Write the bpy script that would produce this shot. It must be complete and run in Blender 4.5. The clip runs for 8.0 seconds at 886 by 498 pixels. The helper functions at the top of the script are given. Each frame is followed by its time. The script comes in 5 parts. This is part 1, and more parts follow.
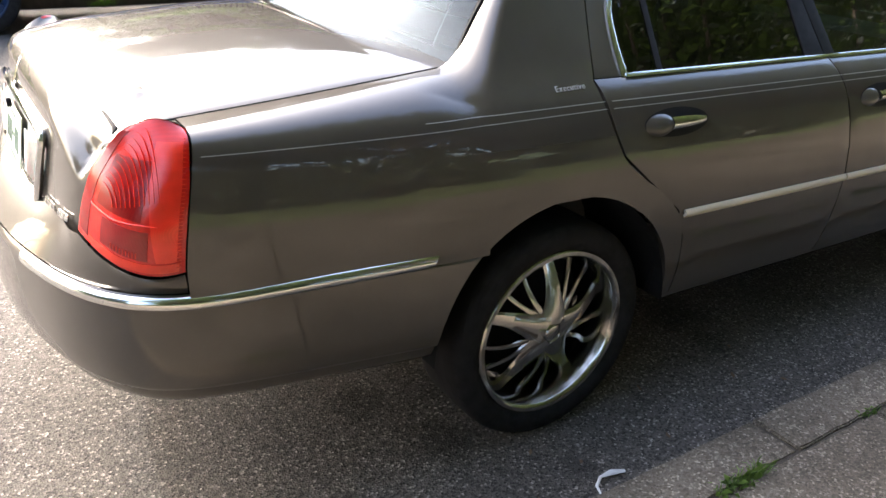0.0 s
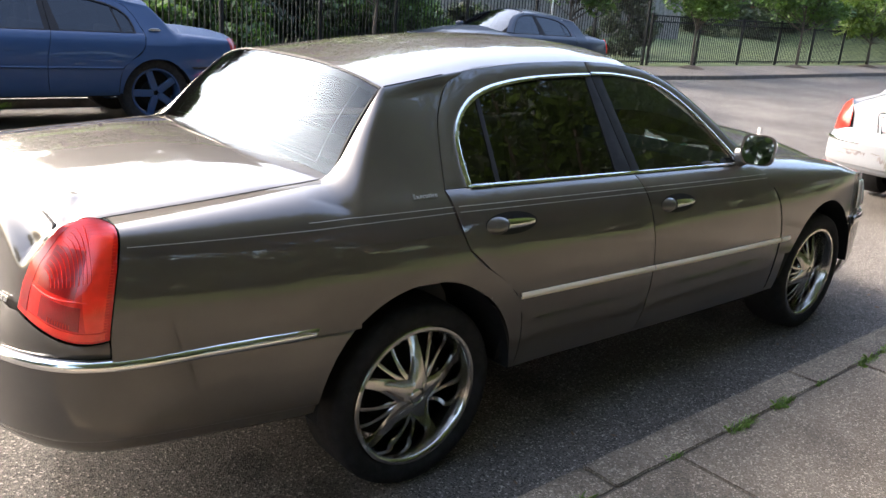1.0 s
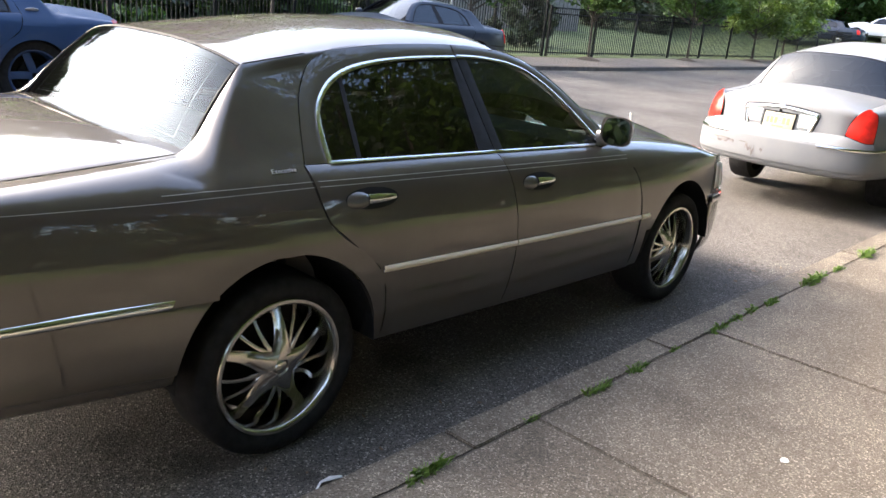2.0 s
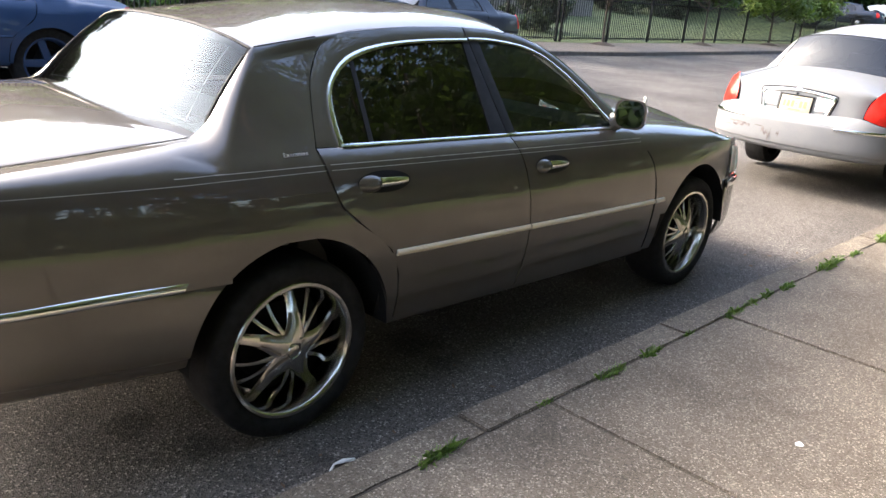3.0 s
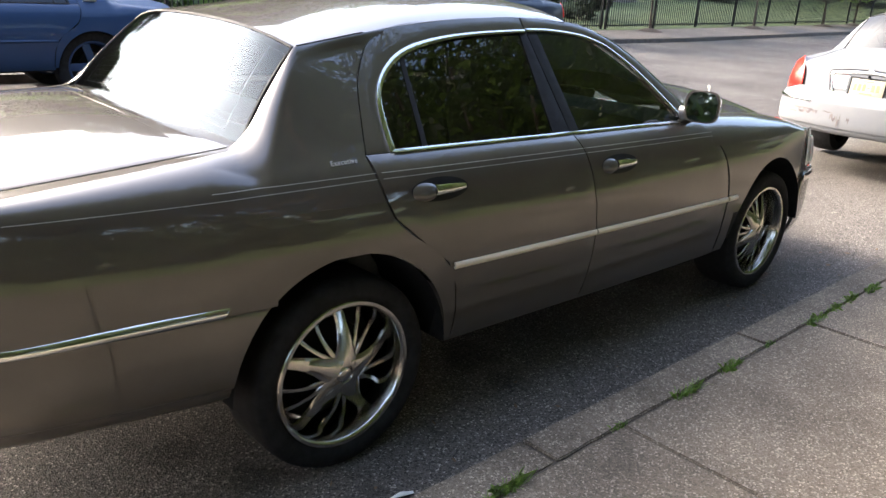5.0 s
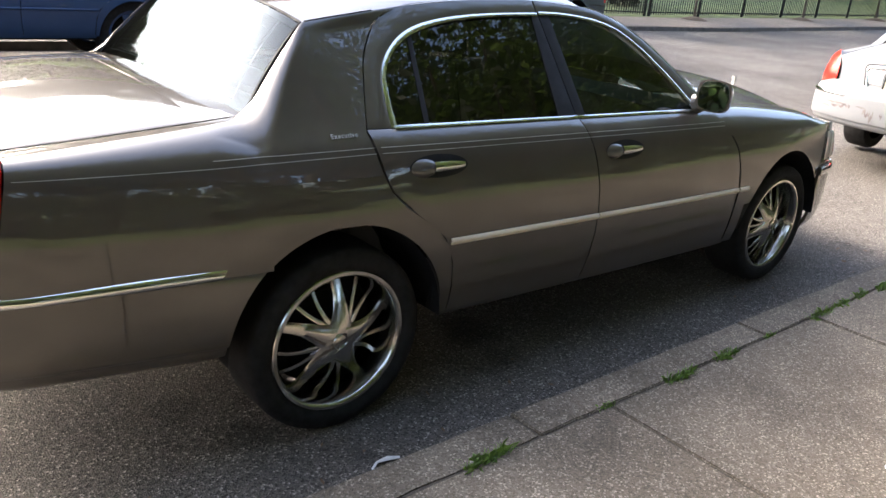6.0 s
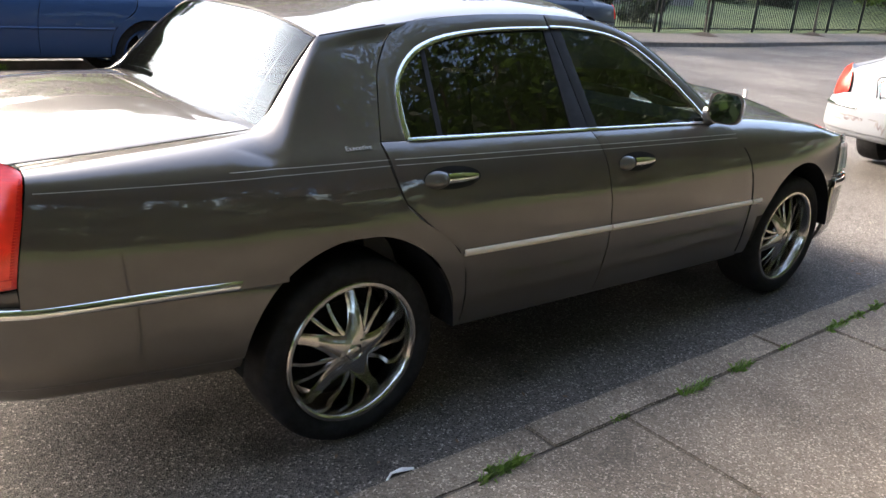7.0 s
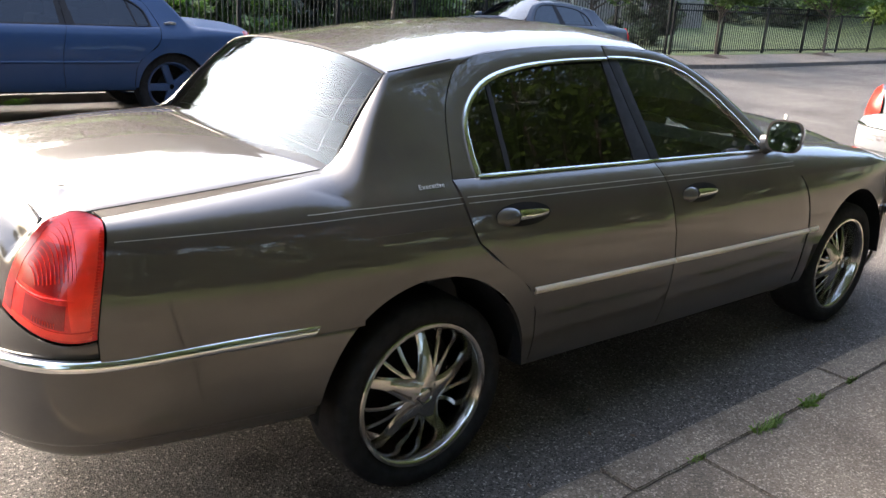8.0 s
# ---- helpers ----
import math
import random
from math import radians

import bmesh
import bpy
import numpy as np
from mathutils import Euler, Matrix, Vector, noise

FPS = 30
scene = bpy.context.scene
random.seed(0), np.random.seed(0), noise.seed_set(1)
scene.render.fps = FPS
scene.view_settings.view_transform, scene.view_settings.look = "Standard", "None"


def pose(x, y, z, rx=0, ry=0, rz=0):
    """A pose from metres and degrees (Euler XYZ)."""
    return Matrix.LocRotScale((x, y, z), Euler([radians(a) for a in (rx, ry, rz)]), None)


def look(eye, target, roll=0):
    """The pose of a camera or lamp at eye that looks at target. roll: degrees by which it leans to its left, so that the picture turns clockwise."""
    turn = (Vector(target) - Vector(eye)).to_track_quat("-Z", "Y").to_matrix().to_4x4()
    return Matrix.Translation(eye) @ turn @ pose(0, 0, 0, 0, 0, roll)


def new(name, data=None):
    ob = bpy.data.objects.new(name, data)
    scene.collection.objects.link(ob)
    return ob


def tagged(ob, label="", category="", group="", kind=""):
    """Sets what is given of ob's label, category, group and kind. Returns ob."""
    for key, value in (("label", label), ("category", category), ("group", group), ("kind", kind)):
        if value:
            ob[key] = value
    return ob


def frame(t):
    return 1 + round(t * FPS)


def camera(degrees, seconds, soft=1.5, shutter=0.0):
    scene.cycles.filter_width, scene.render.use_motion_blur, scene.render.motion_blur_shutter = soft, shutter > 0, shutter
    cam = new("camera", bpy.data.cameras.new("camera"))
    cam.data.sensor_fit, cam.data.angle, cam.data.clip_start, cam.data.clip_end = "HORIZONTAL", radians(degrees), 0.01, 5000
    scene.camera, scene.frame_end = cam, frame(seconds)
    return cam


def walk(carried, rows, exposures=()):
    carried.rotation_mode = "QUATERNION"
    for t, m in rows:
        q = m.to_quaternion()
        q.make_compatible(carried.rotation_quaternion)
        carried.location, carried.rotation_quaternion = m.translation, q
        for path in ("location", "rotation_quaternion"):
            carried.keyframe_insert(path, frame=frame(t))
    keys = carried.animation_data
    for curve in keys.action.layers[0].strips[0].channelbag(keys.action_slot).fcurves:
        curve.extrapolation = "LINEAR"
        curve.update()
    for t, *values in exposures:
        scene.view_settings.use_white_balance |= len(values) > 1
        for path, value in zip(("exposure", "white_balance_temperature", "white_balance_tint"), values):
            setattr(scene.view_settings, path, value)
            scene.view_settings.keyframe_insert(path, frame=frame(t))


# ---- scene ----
cam = camera(58.5, 8.0)
PATH = [
    (0, (-1.413, -2.46, 1.566), (-0.416, -0.941, 0.731), 2.0),
    (0.5, (-1.626, -2.7, 1.617), (-0.516, -1.227, 0.843), 3.8),
    (0.7, (-1.658, -2.832, 1.67), (-0.538, -1.331, 0.968), 3.9),
    (0.8, (-1.666, -2.844, 1.675), (-0.511, -1.346, 1.026), 4.2),
    (1, (-1.645, -2.91, 1.701), (-0.394, -1.462, 1.118), 4.3),
    (1.2, (-1.596, -3.023, 1.704), (-0.233, -1.68, 1.124), 5.1),
    (1.5, (-1.597, -3.079, 1.683), (-0.166, -1.802, 1.117), 5.7),
    (2.8, (-1.572, -3.16, 1.696), (-0.196, -1.851, 1.067), 5.4),
    (3, (-1.582, -3.122, 1.672), (-0.199, -1.819, 1.051), 5.2),
    (3.5, (-1.568, -3.12, 1.677), (-0.201, -1.802, 1.048), 5.0),
    (4, (-1.541, -3.084, 1.674), (-0.191, -1.75, 1.044), 4.4),
    (4.5, (-1.511, -2.94, 1.674), (-0.177, -1.589, 1.045), 3.6),
    (4.7, (-1.48, -2.856, 1.648), (-0.152, -1.5, 1.018), 3.2),
    (5.8, (-1.384, -3.055, 1.69), (-0.178, -1.626, 0.983), 4.9),
    (6, (-1.389, -3.044, 1.668), (-0.163, -1.625, 0.973), 5.0),
    (6.5, (-1.389, -3.067, 1.662), (-0.17, -1.634, 0.983), 4.9),
    (7, (-1.407, -3.054, 1.654), (-0.196, -1.604, 0.996), 4.5),
    (7.5, (-1.448, -2.992, 1.64), (-0.245, -1.528, 1.001), 4.2),
    (8, (-1.529, -2.847, 1.666), (-0.324, -1.369, 1.063), 3.5),
]
walk(cam, [(t, look(eye, target, roll)) for t, eye, target, roll in PATH], [(0, 3.15, 6200, 12), (8, 3.15, 6200, 12)])

# ---------------------------------------------------------------- light
SUN = Vector((-0.50, 1.40, 0.94)).normalized()
world = bpy.data.worlds.new("sky")
scene.world = world
world.use_nodes = True
wn = world.node_tree.nodes
sky = wn.new("ShaderNodeTexSky")
sky.sky_type, sky.sun_disc = "NISHITA", False
sky.sun_elevation = math.asin(SUN.z)
sky.sun_rotation = math.atan2(SUN.x, SUN.y)
sky.dust_density, sky.air_density = 7.0, 1.0
wn["Background"].inputs["Strength"].default_value = 0.15
world.node_tree.links.new(sky.outputs[0], wn["Background"].inputs["Color"])
sun_data = bpy.data.lights.new("sun", "SUN")
sun_data.energy, sun_data.angle, sun_data.color = 0.55, radians(1.0), (1.0, 0.97, 0.93)
sun_lamp = new("sun", sun_data)
sun_lamp.matrix_world = look(SUN * 60, (0, 0, 0))


# ---------------------------------------------------------------- materials
def shader(name, base, rough=0.5, metal=0.0, coat=0.0, spec=0.5):
    m = bpy.data.materials.new(name)
    m.use_nodes = True
    b = m.node_tree.nodes["Principled BSDF"]
    b.inputs["Base Color"].default_value = (*base, 1)
    b.inputs["Roughness"].default_value = rough
    b.inputs["Metallic"].default_value = metal
    b.inputs["Coat Weight"].default_value = coat
    b.inputs["Coat Roughness"].default_value = 0.03
    b.inputs["Specular IOR Level"].default_value = spec
    return m, m.node_tree.nodes, m.node_tree.links, b


def coords(nodes, kind="Object"):
    if kind == "World":
        return nodes.new("ShaderNodeNewGeometry").outputs["Position"]
    return nodes.new("ShaderNodeTexCoord").outputs["Object"]


def noise_tex(nodes, links, where, scale, detail=4.0, rough=0.55):
    n = nodes.new("ShaderNodeTexNoise")
    n.inputs["Scale"].default_value, n.inputs["Detail"].default_value, n.inputs["Roughness"].default_value = scale, detail, rough
    links.new(where, n.inputs["Vector"])
    return n.outputs["Fac"]


def ramp(nodes, links, fac, *stops):
    r = nodes.new("ShaderNodeValToRGB")
    e = r.color_ramp.elements
    while len(e) < len(stops):
        e.new(0.5)
    for k, (at, c) in zip(e, stops):
        k.position = at
        k.color = (*c, 1) if not isinstance(c, (int, float)) else (c, c, c, 1)
    links.new(fac, r.inputs["Fac"])
    return r.outputs["Color"]


def mix(nodes, links, fac, a, b, how="MIX"):
    n = nodes.new("ShaderNodeMix")
    n.data_type, n.blend_type = "RGBA", how
    for v, socket in ((fac, n.inputs[0]), (a, n.inputs[6]), (b, n.inputs[7])):
        if isinstance(v, (int, float)):
            socket.default_value = v
        elif isinstance(v, tuple):
            socket.default_value = (*v, 1)
        else:
            links.new(v, socket)
    return n.outputs[2]


def bump(nodes, links, bsdf, height, strength, dist):
    n = nodes.new("ShaderNodeBump")
    n.inputs["Strength"].default_value, n.inputs["Distance"].default_value = strength, dist
    links.new(height, n.inputs["Height"])
    links.new(n.outputs[0], bsdf.inputs["Normal"])


def paint(name, base, metal=0.55, rough=0.42, dust=0.12, coat=1.0, ior=1.5):
    """Car paint: metal flake under a clear coat, with a thin film of dust."""
    m, n, l, b = shader(name, base, rough, metal, coat, 0.08)
    b.inputs["Coat IOR"].default_value = ior
    c = coords(n)
    flake = noise_tex(n, l, c, 900, 1)
    tint = mix(n, l, 0.25, base, ramp(n, l, flake, (0.3, tuple(v * 0.7 for v in base)), (0.7, tuple(v * 1.35 for v in base))))
    grime = ramp(n, l, noise_tex(n, l, c, 3.5, 8, 0.65), (0.45, 0.0), (0.75, dust))
    l.new(mix(n, l, grime, tint, (0.30, 0.28, 0.24)), b.inputs["Base Color"])
    l.new(ramp(n, l, noise_tex(n, l, c, 6, 6), (0.3, 0.003), (0.8, 0.012)), b.inputs["Coat Roughness"])
    return m


def plain(name, base, rough=0.5, metal=0.0, vary=0.25, scale=8.0, bumps=0.0, bscale=60.0, kind="Object"):
    m, n, l, b = shader(name, base, rough, metal)
    c = coords(n, kind)
    col = ramp(n, l, noise_tex(n, l, c, scale, 6), (0.3, tuple(v * (1 - vary) for v in base)), (0.7, tuple(min(v * (1 + vary), 1) for v in base)))
    l.new(col, b.inputs["Base Color"])
    l.new(ramp(n, l, noise_tex(n, l, c, scale * 3, 4), (0.3, max(rough - 0.08, 0.02)), (0.7, min(rough + 0.08, 1))), b.inputs["Roughness"])
    if bumps:
        bump(n, l, b, noise_tex(n, l, c, bscale, 4), bumps, 0.01)
    return m


def pane(name, tint, dust=0.0, film=(1, 1, 1)):
    """Tinted window glass: a Fresnel mirror over a coloured tint, with a little dust; film colours the reflection
    itself.
    """
    m = bpy.data.materials.new(name)
    m.use_nodes = True
    n, l = m.node_tree.nodes, m.node_tree.links
    n.remove(n["Principled BSDF"])
    out = n["Material Output"]
    see = n.new("ShaderNodeBsdfTransparent")
    see.inputs["Color"].default_value = (*tint, 1)
    shine = n.new("ShaderNodeBsdfGlossy")
    shine.inputs["Roughness"].default_value = 0.015
    shine.inputs["Color"].default_value = (*film, 1)
    fres = n.new("ShaderNodeFresnel")
    fres.inputs["IOR"].default_value = 1.52
    skin = n.new("ShaderNodeMixShader")
    l.new(fres.outputs[0], skin.inputs[0])
    l.new(see.outputs[0], skin.inputs[1])
    l.new(shine.outputs[0], skin.inputs[2])
    last = skin
    if dust:
        haze = n.new("ShaderNodeBsdfGlossy")
        haze.inputs["Roughness"].default_value, haze.inputs["Color"].default_value = 0.30, (0.75, 0.76, 0.78, 1)
        last = n.new("ShaderNodeMixShader")
        c = coords(n)
        l.new(ramp(n, l, noise_tex(n, l, c, 4, 8, 0.6), (0.3, dust * 0.6), (0.75, dust * 1.3)), last.inputs[0])
        l.new(skin.outputs[0], last.inputs[1])
        l.new(haze.outputs[0], last.inputs[2])
    l.new(last.outputs[0], out.inputs["Surface"])
    return m


def lens(name, base, ribs=90.0, coat=0.6):
    """Moulded lamp plastic with fine ribs under its skin."""
    m, n, l, b = shader(name, base, 0.16, 0.0, coat)
    c = coords(n)
    w = n.new("ShaderNodeTexWave")
    w.inputs["Scale"].default_value, w.inputs["Distortion"].default_value = ribs, 0.6
    w.wave_type, w.rings_direction = "RINGS", "SPHERICAL"
    arc = n.new("ShaderNodeVectorMath")
    arc.operation = "ADD"
    arc.inputs[1].default_value = (1.02, 0.80, -0.86)
    l.new(c, arc.inputs[0])
    l.new(arc.outputs[0], w.inputs["Vector"])
    tone = ramp(n, l, noise_tex(n, l, c, 9, 3), (0.3, tuple(v * 0.6 for v in base)), (0.7, tuple(min(v * 1.25, 1) for v in base)))
    l.new(mix(n, l, 0.12, tone, ramp(n, l, w.outputs["Fac"], (0.2, tuple(v * 0.6 for v in base)), (0.8, tuple(min(v * 1.2, 1) for v in base)))), b.inputs["Base Color"])
    b.inputs["Subsurface Weight"].default_value = 0.35
    b.inputs["Subsurface Radius"].default_value = (0.05, 0.01, 0.01)
    bump(n, l, b, w.outputs["Fac"], 0.05, 0.003)
    return m


def stones(name, dark, mid, light, grain, flecks=0.06, worn=0.5, rough=0.85, depth=0.004, kind="World", patch=0.6, spots=()):
    """Aggregate bound in asphalt or concrete: stones of several tones, stains and wear."""
    m, n, l, b = shader(name, mid, rough, spec=0.2)
    c = coords(n, kind)
    v = n.new("ShaderNodeTexVoronoi")
    v.inputs["Scale"].default_value = grain
    l.new(c, v.inputs["Vector"])
    sep = n.new("ShaderNodeSeparateColor")
    l.new(v.outputs["Color"], sep.inputs[0])
    tone = ramp(n, l, sep.outputs[0], (0.0, dark), (0.55, mid), (1.0 - flecks, mid), (1.0, light))
    soft = ramp(n, l, noise_tex(n, l, c, patch, 8, 0.62), (0.3, 1 - worn * 0.5), (0.7, 1.0 + worn * 0.35))
    tone = mix(n, l, 1.0, tone, soft, "MULTIPLY")
    fine = ramp(n, l, noise_tex(n, l, c, grain * 2.2, 3), (0.25, 0.58), (0.75, 1.38))
    tone = mix(n, l, 1.0, tone, fine, "MULTIPLY")
    stain = ramp(n, l, noise_tex(n, l, c, 2.7, 5, 0.7), (0.58, 0.0), (0.78, 0.5))
    tone = mix(n, l, stain, tone, tuple(x * 0.55 for x in dark))
    for sx, sy, sr in spots:
        d = n.new("ShaderNodeVectorMath")
        d.operation = "DISTANCE"
        l.new(c, d.inputs[0])
        d.inputs[1].default_value = (sx, sy, 0)
        rag = n.new("ShaderNodeMath")
        rag.operation = "MULTIPLY_ADD"
        l.new(noise_tex(n, l, c, 9, 6, 0.65), rag.inputs[0])
        rag.inputs[1].default_value = sr * 1.6
        l.new(d.outputs["Value"], rag.inputs[2])
        tone = mix(n, l, ramp(n, l, rag.outputs[0], (sr * 1.3, 0.45), (sr * 1.95, 0.0)), tone, (0.012, 0.011, 0.010))
    l.new(tone, b.inputs["Base Color"])
    h = mix(n, l, 0.5, v.outputs["Distance"], noise_tex(n, l, c, grain * 0.5, 4))
    bump(n, l, b, h, 0.9, depth)
    l.new(ramp(n, l, noise_tex(n, l, c, grain, 2), (0.3, rough - 0.2), (0.7, min(1, rough + 0.1))), b.inputs["Roughness"])
    return m


def leafy(name, a, b2, rough=0.5):
    m, n, l, b = shader(name, a, rough)
    g = n.new("ShaderNodeNewGeometry")
    col = ramp(n, l, g.outputs["Random Per Island"], (0.0, a), (1.0, b2))
    l.new(col, b.inputs["Base Color"])
    t = n.new("ShaderNodeBsdfTranslucent")
    l.new(mix(n, l, 1.0, col, (1.3, 1.6, 0.6), "MULTIPLY"), t.inputs["Color"])
    s = n.new("ShaderNodeMixShader")
    s.inputs[0].default_value = 0.4
    l.new(b.outputs[0], s.inputs[1])
    l.new(t.outputs[0], s.inputs[2])
    l.new(s.outputs[0], n["Material Output"].inputs["Surface"])
    return m


GREY = paint("taupe grey metallic paint", (0.056, 0.0485, 0.0390), 0.12, 0.40, 0.04, 1.0, 1.64)
BLUE = paint("dull blue paint", (0.022, 0.045, 0.098), 0.0, 0.5, 0.02, 0.35)
SLATE = paint("slate blue paint", (0.020, 0.027, 0.042), 0.0, 0.45, 0.02, 0.5)
SILVER = paint("silver white paint", (0.160, 0.165, 0.170), 0.0, 0.45, 0.15, 0.3)
WHITE = paint("white paint", (0.7, 0.7, 0.7), 0.0, 0.5)
CHROME = plain("bright chrome", (0.78, 0.78, 0.76), 0.09, 1.0, 0.06, 3)
WHEEL_CHROME = plain("smoky wheel chrome", (0.50, 0.485, 0.45), 0.15, 1.0, 0.18, 14)
BARREL = plain("darker wheel chrome", (0.30, 0.285, 0.26), 0.16, 1.0, 0.25, 14)
WORN = plain("dulled chrome", (0.52, 0.50, 0.46), 0.2, 1.0, 0.15)
BEIGE = plain("satin gilt strip", (0.70, 0.60, 0.46), 0.35, 0.0, 0.06, 2)
RUBBER = plain("tyre rubber", (0.017, 0.0165, 0.0165), 0.85, 0.0, 0.3, 20, 0.3, 200)
BLACK = plain("black trim", (0.010, 0.010, 0.011), 0.62)
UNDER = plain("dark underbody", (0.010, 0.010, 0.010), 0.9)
SEAT = plain("grey leather", (0.16, 0.155, 0.15), 0.55, 0.0, 0.2, 6, 0.2, 80)
DASH = plain("dark dashboard", (0.018, 0.018, 0.020), 0.7)
LINER = plain("pale headliner", (0.30, 0.29, 0.27), 0.9)
PRIVACY = pane("dark tinted glass", (0.055, 0.060, 0.062))
TINT = pane("lightly tinted glass", (0.20, 0.26, 0.25))
# film colour here dims and blues the sky mirrored in the rear glass
REAR = pane("dusty rear glass", (0.16, 0.17, 0.18), 0.0008, (0.20, 0.25, 0.315))
FAR_GLASS = pane("car glass", (0.05, 0.055, 0.06), 0.006, (0.7, 0.75, 0.8))
RED = lens("red lamp plastic", (0.60, 0.014, 0.008), 40, 0.35)
RED_BRIGHT = lens("bright red lamp plastic", (0.85, 0.035, 0.014), 160, 0.3)
RED_DEEP = lens("deep red lamp plastic", (0.25, 0.007, 0.007), 70, 0.3)
RED_PLAIN = lens("plain red lamp plastic", (0.70, 0.03, 0.02), 40, 0.1)
CLEAR = lens("clear lamp plastic", (0.80, 0.79, 0.76), 60)
AMBER = lens("amber lamp plastic", (0.75, 0.30, 0.06), 60)
PLATE = plain("pale green number plate", (0.55, 0.62, 0.50), 0.5, 0.0, 0.15, 30)
PLATE_TAN = plain("tan number plate", (0.29, 0.26, 0.185), 0.5, 0.0, 0.15, 30)
INK = plain("dark green ink", (0.03, 0.07, 0.05), 0.6)
BROWN_INK = plain("brown ink", (0.25, 0.17, 0.08), 0.6)
RUST = plain("rusty drum", (0.13, 0.07, 0.05), 0.8, 0.0, 0.4, 20)
MIRROR_GLASS, _n, _l, _b = shader("mirror glass", (0.75, 0.78, 0.80), 0.02, 1.0)
OIL = ((-0.45, -0.50, 0.10), (-0.29, -0.80, 0.09), (0.97, -0.58, 0.16), (0.90, -0.84, 0.10), (-0.02, -1.12, 0.06), (2.64, -0.44, 0.22))
ASPHALT = stones("worn asphalt", (0.026, 0.0235, 0.0205), (0.100, 0.090, 0.078), (0.31, 0.28, 0.245), 150, 0.12, 0.75, 0.85, 0.009, spots=OIL)
WALKWAY = stones("exposed aggregate concrete", (0.078, 0.066, 0.049), (0.134, 0.113, 0.086), (0.29, 0.25, 0.20), 160, 0.18, 0.85, 0.9, 0.005, patch=1.1)
KERB = stones("weathered kerb concrete", (0.080, 0.067, 0.050), (0.138, 0.116, 0.088), (0.30, 0.26, 0.205), 150, 0.18, 0.9, 0.9, 0.005, patch=1.4)
PALE_WALK = stones("pale far concrete", (0.10, 0.088, 0.073), (0.15, 0.133, 0.112), (0.22, 0.20, 0.17), 60, 0.05, 0.4, 0.9, 0.003)
# far kerb: the shade on its street face is put into this darker colour
SHADED_KERB = plain("shade-darkened kerb face", (0.085, 0.072, 0.058), 0.9, 0.0, 0.4, 6, 0.4, 60, "World")
SOIL = plain("dark joint soil", (0.045, 0.036, 0.026), 0.95, 0.0, 0.4, 30, 0.5, 150, "World")
LAWN = plain("mown grass", (0.068, 0.090, 0.026), 0.9, 0.0, 0.55, 1.5, 0.8, 40, "World")
MULCH = plain("dark mulch", (0.05, 0.035, 0.025), 0.95, 0.0, 0.4, 20, 0.8, 60)
BOARD = plain("weathered grey boards", (0.16, 0.145, 0.125), 0.9, 0.0, 0.3, 5, 0.4, 40)
SCRAPE = plain("scraped bare plastic", (0.10, 0.09, 0.085), 0.7, 0.0, 0.5, 25)
IRON = plain("black painted iron", (0.010, 0.011, 0.011), 0.75)
BARK = plain("grey brown bark", (0.065, 0.052, 0.040), 0.9, 0.0, 0.4, 12, 0.8, 50)
LEAF = leafy("broad green leaves", (0.046, 0.084, 0.022), (0.092, 0.142, 0.038))
LEAF_PALE = leafy("light green leaves", (0.085, 0.125, 0.030), (0.16, 0.20, 0.055))
LEAF_DARK = leafy("dark green leaves", (0.030, 0.040, 0.025), (0.060, 0.074, 0.044))
GRASS = leafy("grass blades", (0.080, 0.135, 0.030), (0.16, 0.23, 0.06))
BRICK = plain("red brown brick", (0.17, 0.075, 0.05), 0.9, 0.0, 0.3, 4, 0.4, 30)
STONE_TRIM = plain("pale stone trim", (0.45, 0.42, 0.38), 0.8)
GALV = plain("galvanised pole", (0.38, 0.40, 0.40), 0.5, 0.6)
STRIPE = plain("pale tape and crease line", (0.27, 0.265, 0.25), 0.5)
SILVERING = plain("silvery badge plating", (0.48, 0.48, 0.47), 0.35, 0.3)
HEATER = plain("pale heater print", (0.42, 0.42, 0.42), 0.7)
LITTER = plain("white plastic scrap", (0.75, 0.75, 0.73), 0.4)
DRY_LEAF = plain("dead brown leaf", (0.10, 0.06, 0.03), 0.8)

for dull in (IRON, BLACK, RUBBER, RED_PLAIN, UNDER):
    dull.node_tree.nodes["Principled BSDF"].inputs["Specular IOR Level"].default_value = 0.15

# ---------------------------------------------------------------- mesh helpers
def part(name, bm, material, parent=None, label="", kind="", smooth=40):
    """Links a bmesh as one mesh object under a thing or a part."""
    me = bpy.data.meshes.new(name)
    bm.to_mesh(me)
    bm.free()
    if smooth:
        me.shade_smooth()
        me.set_sharp_from_angle(angle=radians(smooth))
    if material:
        me.materials.append(material)
    ob = new(name, me)
    if parent:
        ob.parent = parent
    if label or kind:
        tagged(ob, label=label, kind=kind)
    return ob


def empty(name, m, label="", category="", group="", kind=""):
    ob = new(name)
    ob.matrix_world = m
    ob.empty_display_size = 0.2
    return tagged(ob, label, category, group, kind)


